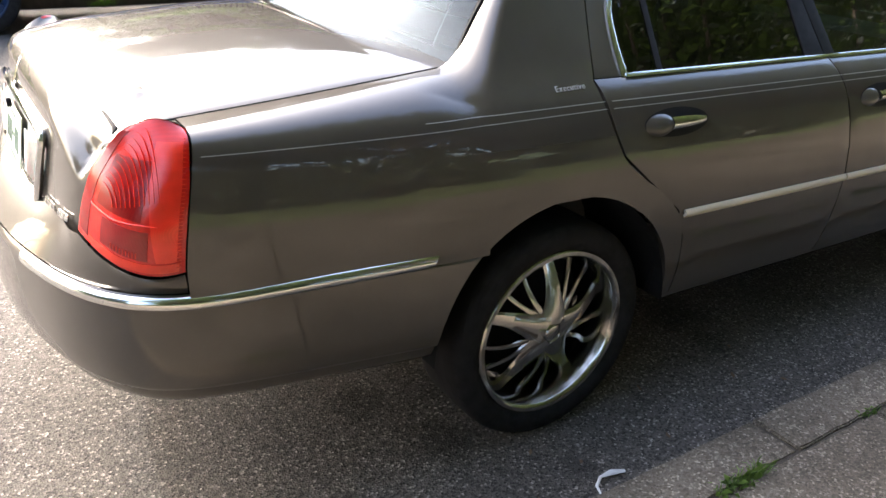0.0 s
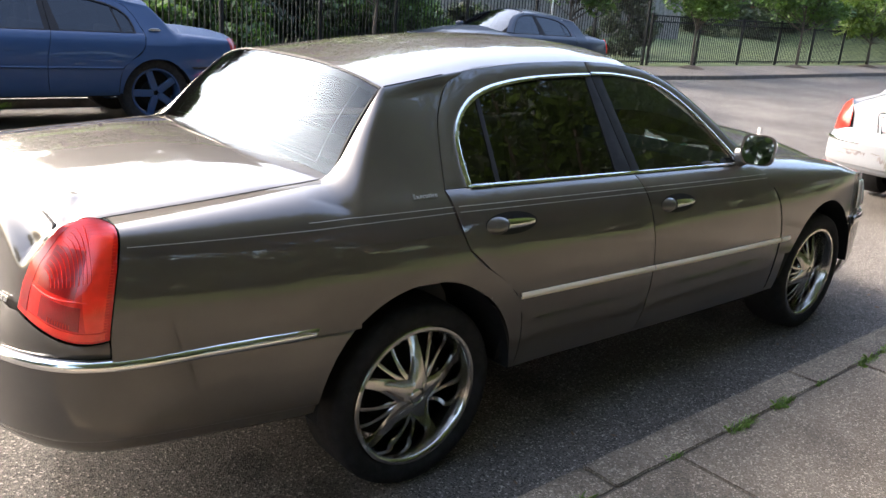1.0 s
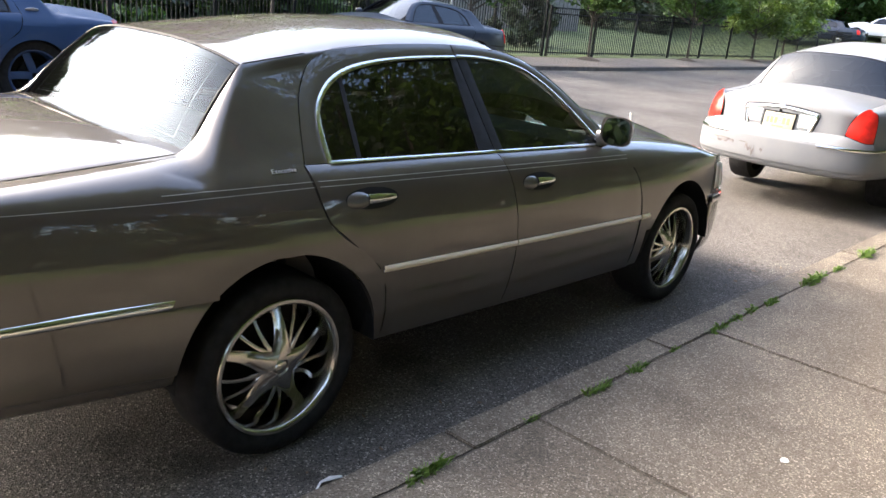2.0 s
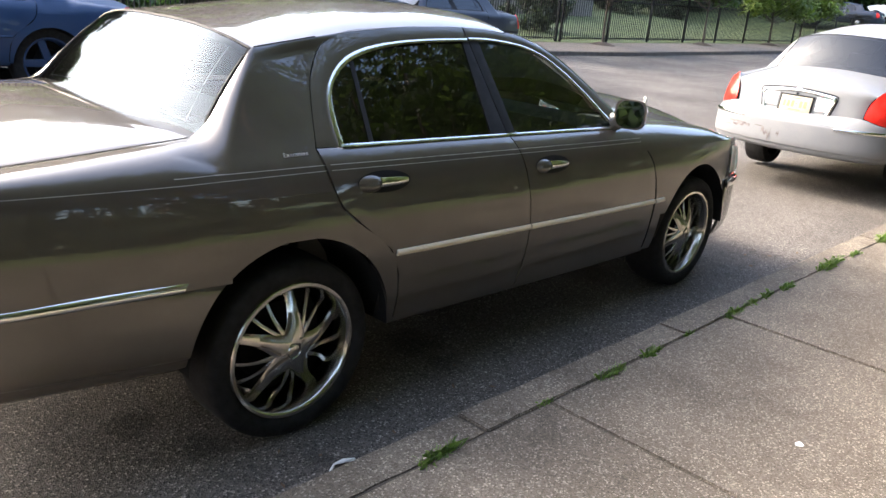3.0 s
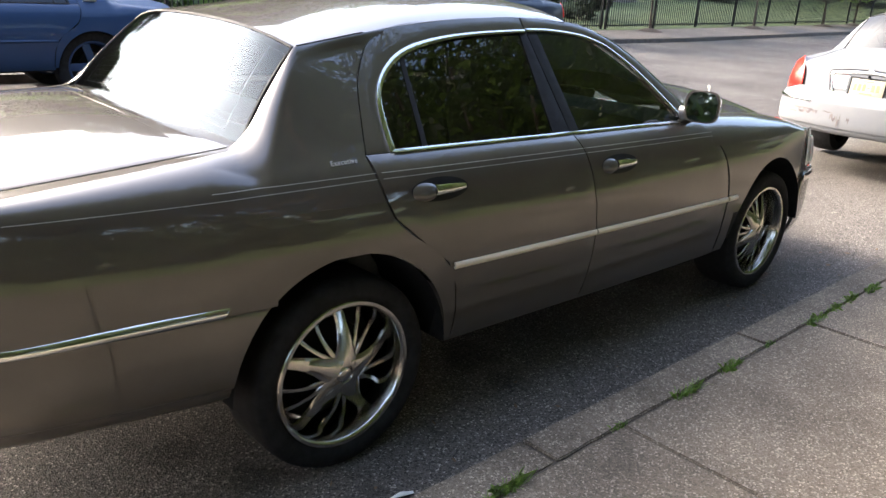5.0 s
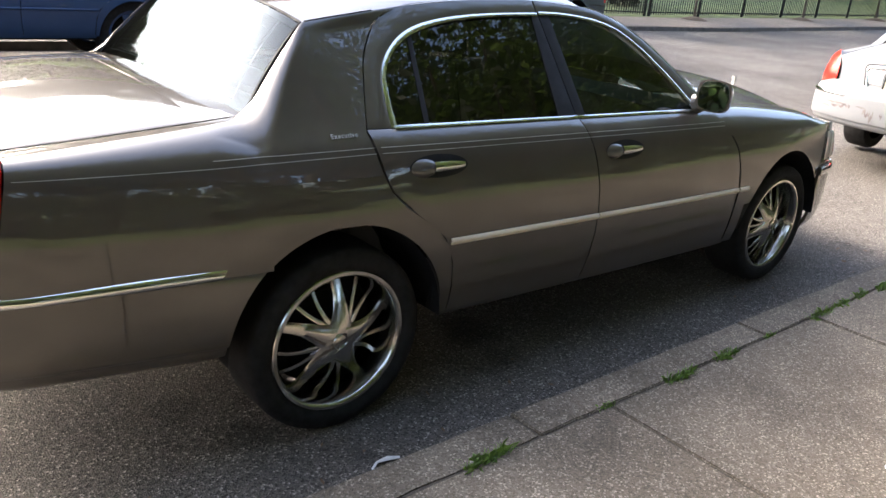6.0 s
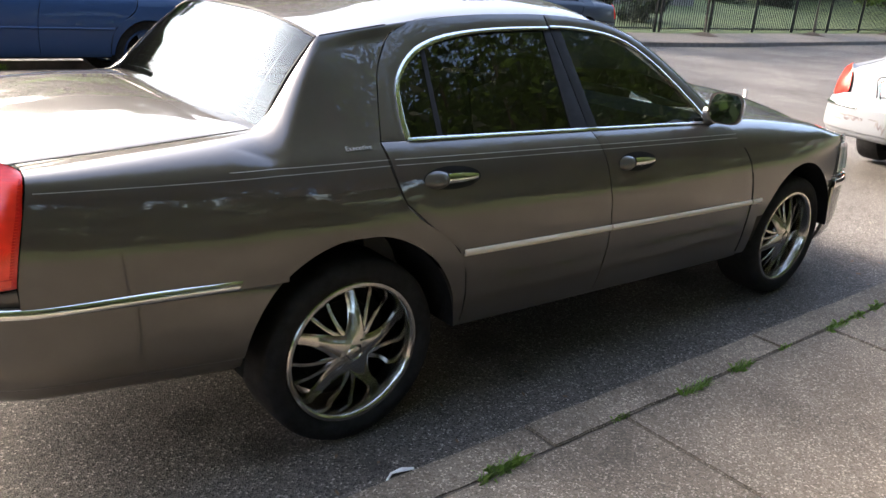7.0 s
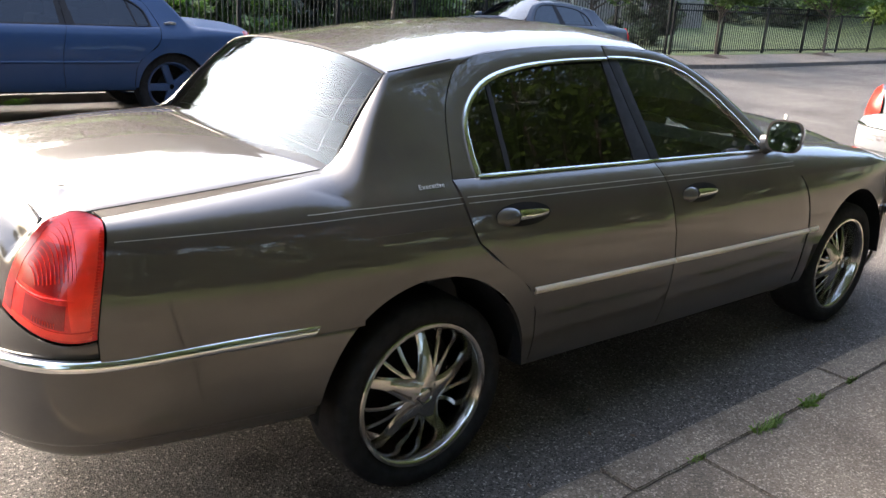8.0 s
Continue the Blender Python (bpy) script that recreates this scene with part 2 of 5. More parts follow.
def spline(*pts):
    """A smooth curve through points (a, b) that does not overshoot."""
    xs, ys = np.array([p[0] for p in pts], float), np.array([p[1] for p in pts], float)
    h, d = np.diff(xs), np.diff(ys) / np.diff(xs)
    s = np.zeros(len(xs))
    for i in range(1, len(xs) - 1):
        if d[i - 1] * d[i] > 0:
            w1, w2 = 2 * h[i] + h[i - 1], h[i] + 2 * h[i - 1]
            s[i] = (w1 + w2) / (w1 / d[i - 1] + w2 / d[i])
    s[0], s[-1] = d[0], d[-1]

    def f(x):
        x = min(max(x, xs[0]), xs[-1])
        i = int(min(max(np.searchsorted(xs, x) - 1, 0), len(h) - 1))
        t = (x - xs[i]) / h[i]
        return float((2 * t**3 - 3 * t**2 + 1) * ys[i] + (t**3 - 2 * t**2 + t) * h[i] * s[i] + (3 * t**2 - 2 * t**3) * ys[i + 1] + (t**3 - t**2) * h[i] * s[i + 1])

    return f


def smooth01(t):
    t = min(max(t, 0.0), 1.0)
    return t * t * (3 - 2 * t)


def bez(p0, p1, p2, p3, t):
    q = 1 - t
    return [q**3 * a + 3 * q * q * t * b + 3 * q * t * t * c + t**3 * d for a, b, c, d in zip(p0, p1, p2, p3)]


def add_sheet(bm, fn, nu, nv, thick=0.010, towards=None, us=None, vs=None):
    """A curved panel fn(u, v) with thickness; its outside faces away from the point towards."""
    us = us or [i / nu for i in range(nu + 1)]
    vs = vs or [j / nv for j in range(nv + 1)]
    p = np.array([[fn(u, v) for v in vs] for u in us], float)
    du, dv = np.gradient(p, axis=0), np.gradient(p, axis=1)
    nrm = np.cross(du, dv)
    nrm /= np.maximum(np.linalg.norm(nrm, axis=2, keepdims=True), 1e-9)
    centre = np.array(towards if towards is not None else (1.3, 0.0, 0.7))
    flip = float(np.sum(nrm * (p - centre))) < 0
    if flip:
        nrm = -nrm
    a, b = len(us), len(vs)
    # rolled edge: the outer rim of the skin dips a little
    q = p.copy()
    if thick > 0.004:
        for sl in ((0, slice(None)), (-1, slice(None)), (slice(None), 0), (slice(None), -1)):
            q[sl] = p[sl] - nrm[sl] * 0.0022
    top = [[bm.verts.new(q[i, j]) for j in range(b)] for i in range(a)]

    def quad(*v):
        try:
            bm.faces.new(v[::-1] if flip else v)
        except ValueError:
            pass

    for i in range(a - 1):
        for j in range(b - 1):
            quad(top[i][j], top[i + 1][j], top[i + 1][j + 1], top[i][j + 1])
    if thick:
        low = [[None] * b for _ in range(a)]
        rim = [(i, 0) for i in range(a)] + [(a - 1, j) for j in range(1, b)] + [(i, b - 1) for i in range(a - 2, -1, -1)] + [(0, j) for j in range(b - 2, 0, -1)]
        for i, j in rim:
            low[i][j] = bm.verts.new(p[i, j] - nrm[i, j] * thick)
        for (i, j), (k, m) in zip(rim, rim[1:] + rim[:1]):
            quad(top[k][m], top[i][j], low[i][j], low[k][m])
    return bm


def sheet(fn, nu, nv, thick=0.010, towards=None, us=None, vs=None):
    return add_sheet(bmesh.new(), fn, nu, nv, thick, towards, us, vs)


def add_tube(bm, pts, radius, n=8, squash=1.0, caps=True):
    """A rod along points; radius may be a list."""
    pts = [Vector(p) for p in pts]
    rings = []
    for i, p in enumerate(pts):
        d = (pts[min(i + 1, len(pts) - 1)] - pts[max(i - 1, 0)]).normalized()
        side = d.cross((0, 0, 1))
        if side.length < 0.05:
            side = d.cross((1, 0, 0))
        side.normalize()
        up = side.cross(d).normalized()
        r = radius[i] if isinstance(radius, (list, tuple)) else radius
        rings.append([bm.verts.new(p + side * (r * squash * math.cos(k * math.tau / n)) + up * (r * math.sin(k * math.tau / n))) for k in range(n)])
    for r0, r1 in zip(rings, rings[1:]):
        for k in range(n):
            bm.faces.new((r0[k], r1[k], r1[(k + 1) % n], r0[(k + 1) % n]))
    if caps:
        bm.faces.new(rings[0])
        bm.faces.new(rings[-1][::-1])
    return bm


def add_box(bm, x0, x1, y0, y1, z0, z1, bevel=0.0, m=None):
    made = bmesh.ops.create_cube(bm, size=1.0)["verts"]
    for v in made:
        v.co = Vector((x0 + (v.co.x + 0.5) * (x1 - x0), y0 + (v.co.y + 0.5) * (y1 - y0), z0 + (v.co.z + 0.5) * (z1 - z0)))
    if bevel:
        out = bmesh.ops.bevel(bm, geom=list({e for v in made for e in v.link_edges}), offset=bevel, segments=2, affect="EDGES", profile=0.6)
        made = list({v for f in out["faces"] for v in f.verts} | {v for v in made if v.is_valid})
    if m is not None:
        for v in made:
            v.co = m @ v.co
    return bm


def box(x0, x1, y0, y1, z0, z1, bevel=0.0, m=None):
    return add_box(bmesh.new(), x0, x1, y0, y1, z0, z1, bevel, m)


def add_lathe(bm, profile, n=48, side=-1):
    """Turns a profile of (radius, depth) round the y axis; depth counts inwards from the outer face."""
    rings = []
    for r, d in profile:
        rings.append([bm.verts.new((r * math.cos(k * math.tau / n), -side * d, r * math.sin(k * math.tau / n))) for k in range(n)])
    for a, b in zip(rings, rings[1:]):
        for k in range(n):
            bm.faces.new((a[k], a[(k + 1) % n], b[(k + 1) % n], b[k]))
    bmesh.ops.recalc_face_normals(bm, faces=bm.faces)
    return bm


# ---------------------------------------------------------------- the saloon cars
# plan and section curves of a large saloon: x ahead of the rear axle, h half width, z above the road
WIDTH = spline((-1.10, 0.845), (-1.03, 0.874), (-0.8, 0.915), (-0.4, 0.958), (0, 0.976), (0.5, 0.985), (1.5, 0.988), (2.4, 0.978), (2.95, 0.962), (3.3, 0.930), (3.55, 0.880), (3.72, 0.80), (3.85, 0.70))
TUCK = spline((0.28, 0.120), (0.33, 0.075), (0.40, 0.040), (0.50, 0.018), (0.60, 0.006), (0.69, 0.0), (0.80, 0.004), (0.90, 0.014), (0.97, 0.027), (1.03, 0.052), (1.07, 0.082), (1.10, 0.118))
DOOR_BACK = spline((0.38, 0.470), (0.50, 0.466), (0.59, 0.452), (0.66, 0.432), (0.72, 0.390), (0.78, 0.320), (0.84, 0.230), (0.90, 0.166), (1.0, 0.125), (1.10, 0.110))
DOOR_MID = spline((0.38, 1.245), (0.60, 1.262), (0.80, 1.250), (0.95, 1.215), (1.10, 1.176))
DOOR_FRONT = spline((0.38, 2.405), (0.70, 2.400), (0.89, 2.350), (1.05, 2.215), (1.10, 2.190))
WIN_R = [(0.232, 1.100), (0.236, 1.154), (0.254, 1.243), (0.278, 1.287), (0.325, 1.333), (0.425, 1.390), (0.552, 1.427), (0.729, 1.455), (0.928, 1.472), (1.172, 1.484)]
OUT_R = [(0.115, 1.100), (0.139, 1.165), (0.170, 1.245), (0.198, 1.307), (0.245, 1.370), (0.320, 1.440), (0.440, 1.487), (0.671, 1.515), (0.916, 1.530), (1.176, 1.539)]
WIN_F = [(1.186, 1.484), (1.298, 1.485), (1.499, 1.472), (1.651, 1.441), (1.777, 1.371), (1.898, 1.264), (2.030, 1.110)]
OUT_F = [(1.184, 1.539), (1.300, 1.539), (1.520, 1.525), (1.700, 1.478), (1.840, 1.405), (1.980, 1.290), (2.150, 1.120)]
TOP_R, TOP_F = spline(*WIN_R), spline(*WIN_F)
REAR_PLAN_X = spline((0, -0.445), (1, -0.65), (2, -0.82), (3, -0.95), (4, -1.05), (5, -1.13), (6, -1.20), (7, -1.262), (8, -1.307), (9, -1.345), (10, -1.366), (11, -1.372))
REAR_PLAN_H = spline((0, 0.966), (1, 0.935), (2, 0.91), (3, 0.888), (4, 0.862), (5, 0.822), (6, 0.752), (7, 0.640), (8, 0.50), (9, 0.33), (10, 0.15), (11, 0.0))
ARCH_R, ARCH_F, ARCH_X, ARCH_C = 0.434, 0.430, 2.955, -0.008


def side_h(x, z):
    return WIDTH(x) - TUCK(z)


def glass_h(z):
    return 0.862 - 0.79 * (z - 1.10)


def trunk_edge(x):
    return (x, 0.718 - 0.02 * smooth01((-0.6 - x) / 0.5), 1.132 + (x + 0.265) * 0.105)


def tail_edge(z):
    t = min(max((z - 0.762) / 0.306, 0.0), 1.0)
    return -1.034 + 0.056 * t ** 1.2


def pillar_edge(t):
    """The C-pillar's edge at the rear glass, from the deck up."""
    x = -0.262 + 0.250 * t - 0.006 * math.sin(math.pi * t)
    return (x, 0.720 - 0.096 * t, 1.138 + 0.282 * t + 0.012 * math.sin(math.pi * t))


FLANK = spline((0.96, 0.0250), (1.0, 0.042), (1.05, 0.072), (1.10, 0.115), (1.20, 0.196), (1.30, 0.276), (1.50, 0.434))


def flank_h(x, z):
    """Half width of the body's side from the waist up to the roof rail."""
    return 0.978 - FLANK(z) + (WIDTH(x) - 0.978) * (1 - smooth01((z - 1.02) / 0.2)) + 0.026 * (1 - smooth01((x + 0.08) / 0.32)) * smooth01((z - 1.12) / 0.28)


def inner_edge(x):
    """Where the quarter panel ends inwards: at the boot lid, the rear glass and the roof."""
    if x < -0.262:
        return trunk_edge(x)[1:]
    if x < -0.012:
        return pillar_edge((x + 0.262) / 0.250)[1:]
    return roof_edge(x)


def soft_edge(x):
    if x < -0.36 or x > -0.16:
        return inner_edge(x)
    near = [inner_edge(x + d * 0.022) for d in (-2, -1, 0, 1, 2)]
    k = smooth01((x + 0.36) / 0.05) * (1 - smooth01((x + 0.21) / 0.05))
    e = inner_edge(x)
    return [e[i] + (sum(p[i] for p in near) / 5 - e[i]) * k for i in range(2)]


def quarter_section(x, v):
    """Section of the quarter panel from the flank (v = 0) up to its inner edge (v = 1)."""
    ey, ez = soft_edge(x)
    h0 = side_h(x, 0.96)
    k = smooth01((x + 0.44) / 0.26)
    p = q = (0, 0)
    if k < 1:
        p = bez((h0, 0.96), (h0 - 0.018, 1.055), (ey + 0.12, ez + 0.004), (ey, ez), v)
    if k > 0:
        cut = 0.100 - 0.062 * smooth01((x + 0.262) / 0.2)
        za = ez - cut
        if v < 0.66:
            z = 0.96 + (za - 0.96) * v / 0.66
            q = (flank_h(x, z), z)
        else:
            t = (v - 0.66) / 0.34
            a, c = flank_h(x, za), max(flank_h(x, ez), ey + 0.010)
            q = ((1 - t) ** 2 * a + 2 * t * (1 - t) * c + t * t * ey, (1 - t) ** 2 * za + (1 - (1 - t) ** 2) * ez)
    return (x, p[0] + (q[0] - p[0]) * k, p[1] + (q[1] - p[1]) * k)


DOOR_TOP = spline(*[(b, a) for a, b in OUT_R[:7]])


def door_edge(v):
    """How far ahead the quarter panel reaches at v: to the rear door's edge."""
    a, b = -0.10, 0.41
    for _ in range(26):
        c = (a + b) / 2
        z = quarter_section(c, v)[2]
        a, b = (c, b) if (DOOR_BACK(z) if z < 1.10 else DOOR_TOP(z)) - 0.006 > c else (a, c)
    return a


def roof_edge(x):
    if x < 0.414:
        s = max(x + 0.012, 0.0) / 0.426
        return (0.624 - 0.064 * s, 1.420 + 0.063 * s)
    return (spline((0.414, 0.560), (0.92, 0.523), (1.18, 0.516), (1.47, 0.528))(x), spline((0.414, 1.483), (0.66, 1.512), (0.92, 1.530), (1.18, 1.539), (1.47, 1.529))(x))


def roof(u, v):
    x0 = 1.482 * u - 0.012
    h, z = roof_edge(x0)
    w = 2 * v - 1
    x = x0 - 0.04 * u * (1 - w * w) - 0.054 * (1 - u) ** 3 * (1 - w * w)
    crown = 0.064 + 0.010 * u - 0.006 * math.sin(math.pi * u)
    return (x, w * h, z + crown * (1 - abs(w) ** 2.9) + 0.012 * math.sin(math.pi * u) * (1 - w * w))


def rear_glass(u, v):
    """u across, v from the foot up to the roof."""
    w = 2 * u - 1
    foot = (-0.262 - 0.040 * (1 - w * w), 0.715 * w, 1.134 + 0.034 * (1 - w * w))
    head = (-0.014 - 0.046 * (1 - w * w), 0.622 * w, 1.418 + 0.062 * (1 - abs(w) ** 2.9))
    p = [a + (b - a) * v for a, b in zip(foot, head)]
    p[2] += 0.020 * math.sin(math.pi * v) * (1 - 0.5 * w * w)
    p[0] -= 0.008 * math.sin(math.pi * v)
    return p


def deck(u, v):
    """Painted strip between the rear glass and the boot lid."""
    w = 2 * u - 1
    a = rear_glass(u, 0.02)
    a[2] -= 0.005
    e = (-0.3965 - 0.060 * (1 - w * w), 0.712 * w, trunk_edge(-0.40)[2] + 0.072 * (1 - abs(w) ** 2.3) - 0.004)
    return [p + (q - p) * v for k, (p, q) in enumerate(zip(a, e))]


LID_HALF = spline((0.79, 0.640), (0.88, 0.648), (0.94, 0.658), (0.985, 0.678), (1.03, 0.702), (1.06, 0.706), (1.2, 0.706))


def lid(dent):
    """Boot lid: crowned top, rolled edge, rear face; with a crushed corner if dent."""
    top = spline((0, 0.072), (0.3, 0.088), (0.7, 0.090), (1, 0.082))
    roll = spline((0, 0.0), (0.12, 0.032), (0.25, 0.056), (0.45, 0.068), (1, 0.098))
    fall = spline((0, 0.0), (0.12, 0.012), (0.25, 0.042), (0.45, 0.105), (1, 0.270))

    def f(u, v):
        w = 2 * u - 1
        x1 = -1.115 - 0.048 * (1 - w * w)
        if v < 0.62:
            t = v / 0.62
            x0 = -0.398 - 0.060 * (1 - w * w)
            x = x0 + (x1 - x0) * t
            e = trunk_edge(x)
            p = [x, w * (e[1] - 0.006), e[2] + top(t) * (1 - abs(w) ** 2.3) - 0.010 * smooth01((t - 0.80) / 0.2)]
        else:
            t = (v - 0.62) / 0.38
            e = trunk_edge(x1)
            z = e[2] - 0.010 + top(1) * (1 - abs(w) ** 2.3) * (1 - t * 0.9) - fall(t)
            y = w * min(e[1] - 0.006, LID_HALF(z))
            p = [x1 - roll(t) + 0.22 * max(0.0, (abs(y) - 0.50) / 0.375) ** 2.6 * min(t * 3, 1), y, z]
        if dent:
            fold = min(-0.592 * (p[1] + 0.425) + 0.806 * (p[2] - 1.035), 0.69 * (p[1] + 0.615) + 0.725 * (p[2] - 0.900))
            deep = smooth01(fold / 0.075) * (1 - smooth01((p[0] + 1.13) / 0.11)) * (1 - smooth01((p[1] + 0.46) / 0.14))
            p[0] += 0.040 * deep
            p[2] -= 0.006 * deep
            # creased ridge beside the lamp
            ex, ey = p[0] + 1.03, p[1] + 0.55
            t = min(max((ex * -0.10 + ey * -0.155) / 0.034, 0.0), 1.0)
            away = math.hypot(ex + 0.10 * t, ey + 0.155 * t)
            p[2] += 0.010 * max(0.0, 1 - away / 0.028) * (1 - 0.4 * t)
        return p

    return f


LAMP_X = spline((0.0, -1.212), (0.25, -1.196), (0.40, -1.183), (0.54, -1.168), (0.65, -1.150), (0.77, -1.130), (0.87, -1.110), (0.94, -1.085), (1.0, -1.050))
LAMP_H = spline((0.0, 0.658), (0.25, 0.662), (0.40, 0.669), (0.54, 0.679), (0.65, 0.692), (0.77, 0.706), (0.87, 0.720), (0.94, 0.736), (1.0, 0.752))


def lamp(s, bulge=0.010):
    """Wrap-round tail lamp: u from the boot lid out to the flank, v up."""
    def f(u, v):
        t = v
        zt = 0.762 + 0.306 * t
        xt = tail_edge(zt) - 0.003
        outer = (xt, side_h(xt, zt), zt) if zt < 0.96 else quarter_section(xt, 0.72 * (zt - 0.96) / 0.108)
        inner = (LAMP_X(t), LAMP_H(t), 0.815 + 0.262 * t)
        corner = (-1.165 + 0.150 * t ** 1.7, 0.862 - 0.082 * t ** 1.6, 0.738 + 0.346 * t)
        p = [(1 - u) ** 2 * a + 2 * u * (1 - u) * b + u * u * c for a, b, c in zip(inner, corner, outer)]
        k = bulge * math.sin(math.pi * u) * math.sin(math.pi * min(max(v, 0.0), 1.0))
        return (p[0] - k * 0.7, s * (p[1] + k * 0.7), p[2])
    return f


def bumper_point(s, z, out=0.0):
    """A point on the rear bumper's skin: s runs from the wheel arch (0) round to the tail's middle (11)."""
    x, h = REAR_PLAN_X(s), REAR_PLAN_H(s)
    if s < 1:
        front = ARCH_C - math.sqrt(max(ARCH_R ** 2 - (z - 0.37) ** 2, 0.0)) - 0.004
        x = front + (x + 0.445) / (-0.65 + 0.445) * (-0.65 - front)
    e = 0.05
    dx, dh = REAR_PLAN_X(min(s + e, 11)) - REAR_PLAN_X(max(s - e, 0)), REAR_PLAN_H(min(s + e, 11)) - REAR_PLAN_H(max(s - e, 0))
    n = math.hypot(dx, dh) or 1
    nx, nh = dh / n, -dx / n
    return (x + nx * out, h + nh * out, z)


def build_wheel(parent, x, y, z, r, rim_r, side, metal, style, turn=0.0):
    """A wheel of its own: barrel and lip, tyre, spokes, hub cap."""
    bm = bmesh.new()
    deep = 0.17
    add_lathe(bm, [(rim_r, 0.012), (rim_r + 0.004, 0.004), (rim_r, 0.0), (rim_r - 0.011, 0.0), (rim_r - 0.018, 0.006), (rim_r - 0.021, 0.014)], 64, side)
    wheel = part("wheel", bm, metal, parent, "" if style != "drum" else "rusty wheel")
    wheel.matrix_local = pose(x, y, z, 0, turn, 0)
    well = bmesh.new()
    add_lathe(well, [(rim_r - 0.020, 0.012), (rim_r - 0.024, 0.022), (rim_r - 0.034, 0.045), (rim_r - 0.040, 0.10), (rim_r - 0.042, deep)], 64, side)
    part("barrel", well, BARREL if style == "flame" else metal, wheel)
    tyre = bmesh.new()
    add_lathe(tyre, [(rim_r + 0.001, 0.014), (rim_r + 0.010, 0.000), (rim_r + 0.030, -0.008), (r - 0.030, -0.007), (r - 0.010, 0.004), (r - 0.003, 0.020), (r, 0.045), (r, 0.11), (r, 0.20), (r - 0.012, 0.232), (rim_r, 0.236)], 72, side)
    part("tyre", tyre, RUBBER, wheel, "black low-profile tyre")
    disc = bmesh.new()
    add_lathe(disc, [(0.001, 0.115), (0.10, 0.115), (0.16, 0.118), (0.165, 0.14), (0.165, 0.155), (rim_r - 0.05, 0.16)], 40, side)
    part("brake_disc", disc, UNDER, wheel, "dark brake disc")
    if style == "flame":
        def blade(a0, a1, r0, r1, w0, wm, w1, d0, d1, high, bow=0.0):
            b = bmesh.new()
            rows = []
            for i in range(13):
                t = i / 12
                rr = r0 + (r1 - r0) * t
                a = a0 + (a1 - a0) * t ** 0.65 + bow * math.sin(math.pi * t) * (1 - 0.5 * t)
                dep = d0 + (d1 - d0) * t ** 1.4
                half = (w0 * (1 - t) ** 2 + 2 * wm * t * (1 - t) + w1 * t * t) / 2
                ra, ta = (math.cos(a), math.sin(a)), (-math.sin(a), math.cos(a))
                row = []
                for k, lift in ((-1, 0.0), (-0.72, 0.85), (0, 1.0), (0.72, 0.85), (1, 0.0), (0.8, -1.4), (-0.8, -1.4)):
                    px, pz = ra[0] * rr + ta[0] * half * k, ra[1] * rr + ta[1] * half * k
                    row.append(b.verts.new((px, -side * (dep - high * lift), pz)))
                rows.append(row)
            for p, q in zip(rows, rows[1:]):
                for k in range(7):
                    b.faces.new((p[k], p[(k + 1) % 7], q[(k + 1) % 7], q[k]))
            b.faces.new(rows[0])
            b.faces.new(rows[-1][::-1])
            bmesh.ops.recalc_face_normals(b, faces=b.faces)
            return b
        for k in range(5):
            a = k * math.tau / 5 + radians(86 if x < 1 else 60)
            part("spoke", blade(a - 0.10, a + 0.04, 0.030, rim_r - 0.034, 0.112, 0.034, 0.046, 0.016, 0.080, 0.010, -0.05), metal, wheel, "broad curved chrome spoke" if k == 0 else "")
            for root, tip in ((0.52, 0.46), (0.66, 0.85)):
                part("thin_spoke", blade(a + root, a + tip, 0.058, rim_r - 0.034, 0.026, 0.012, 0.020, 0.026, 0.080, 0.006, 0.10), metal, wheel, "thin curved chrome spoke" if k == 0 else "")
        hub = bmesh.new()
        add_lathe(hub, [(0.001, 0.003), (0.024, 0.004), (0.030, 0.008), (0.033, 0.013), (0.058, 0.016), (0.076, 0.024), (0.085, 0.036), (0.088, 0.055)], 40, side)
        part("hub_cap", hub, metal, wheel)
        cap = bmesh.new()
        add_lathe(cap, [(0.0235, 0.0055), (0.0265, 0.0015), (0.0295, 0.0055)], 32, side)
        part("cap_ring", cap, BARREL, wheel)
        hole = bmesh.new()
        add_lathe(hole, [(0.001, 0.014), (0.0065, 0.014), (0.0075, 0.017), (0.0075, 0.03)], 12, side)
        ob = part("bolt_hole", hole, BLACK, wheel)
        ob.location = (0.030, 0, -0.038)
        for k in range(5):
            a = k * math.tau / 5 + 0.63
            lug = bmesh.new()
            add_lathe(lug, [(0.001, 0.012), (0.007, 0.012), (0.009, 0.017), (0.009, 0.03)], 10, side)
            o = part("lug_nut", lug, WORN, wheel)
            o.location = (0.048 * math.cos(a), 0, 0.048 * math.sin(a))
    elif style == "star":
        for k in range(5):
            b = bmesh.new()
            a = k * math.tau / 5
            m = Matrix.Rotation(-a, 4, "Y")
            add_box(b, 0.03, rim_r - 0.02, -0.02, 0.02, -0.045, 0.045, 0.012, Matrix.Translation((0, -side * 0.035, 0)) @ m)
            part("spoke", b, metal, wheel)
    else:
        face = bmesh.new()
        add_lathe(face, [(0.001, 0.02), (0.05, 0.02), (0.07, 0.035), (0.13, 0.03), (0.17, 0.045), (rim_r - 0.03, 0.05)], 40, side)
        part("wheel_cover", face, metal, wheel)
    return wheel


def mirrored(fn, s):
    return lambda u, v: (lambda p: (p[0], s * p[1], p[2]))(fn(u, v))


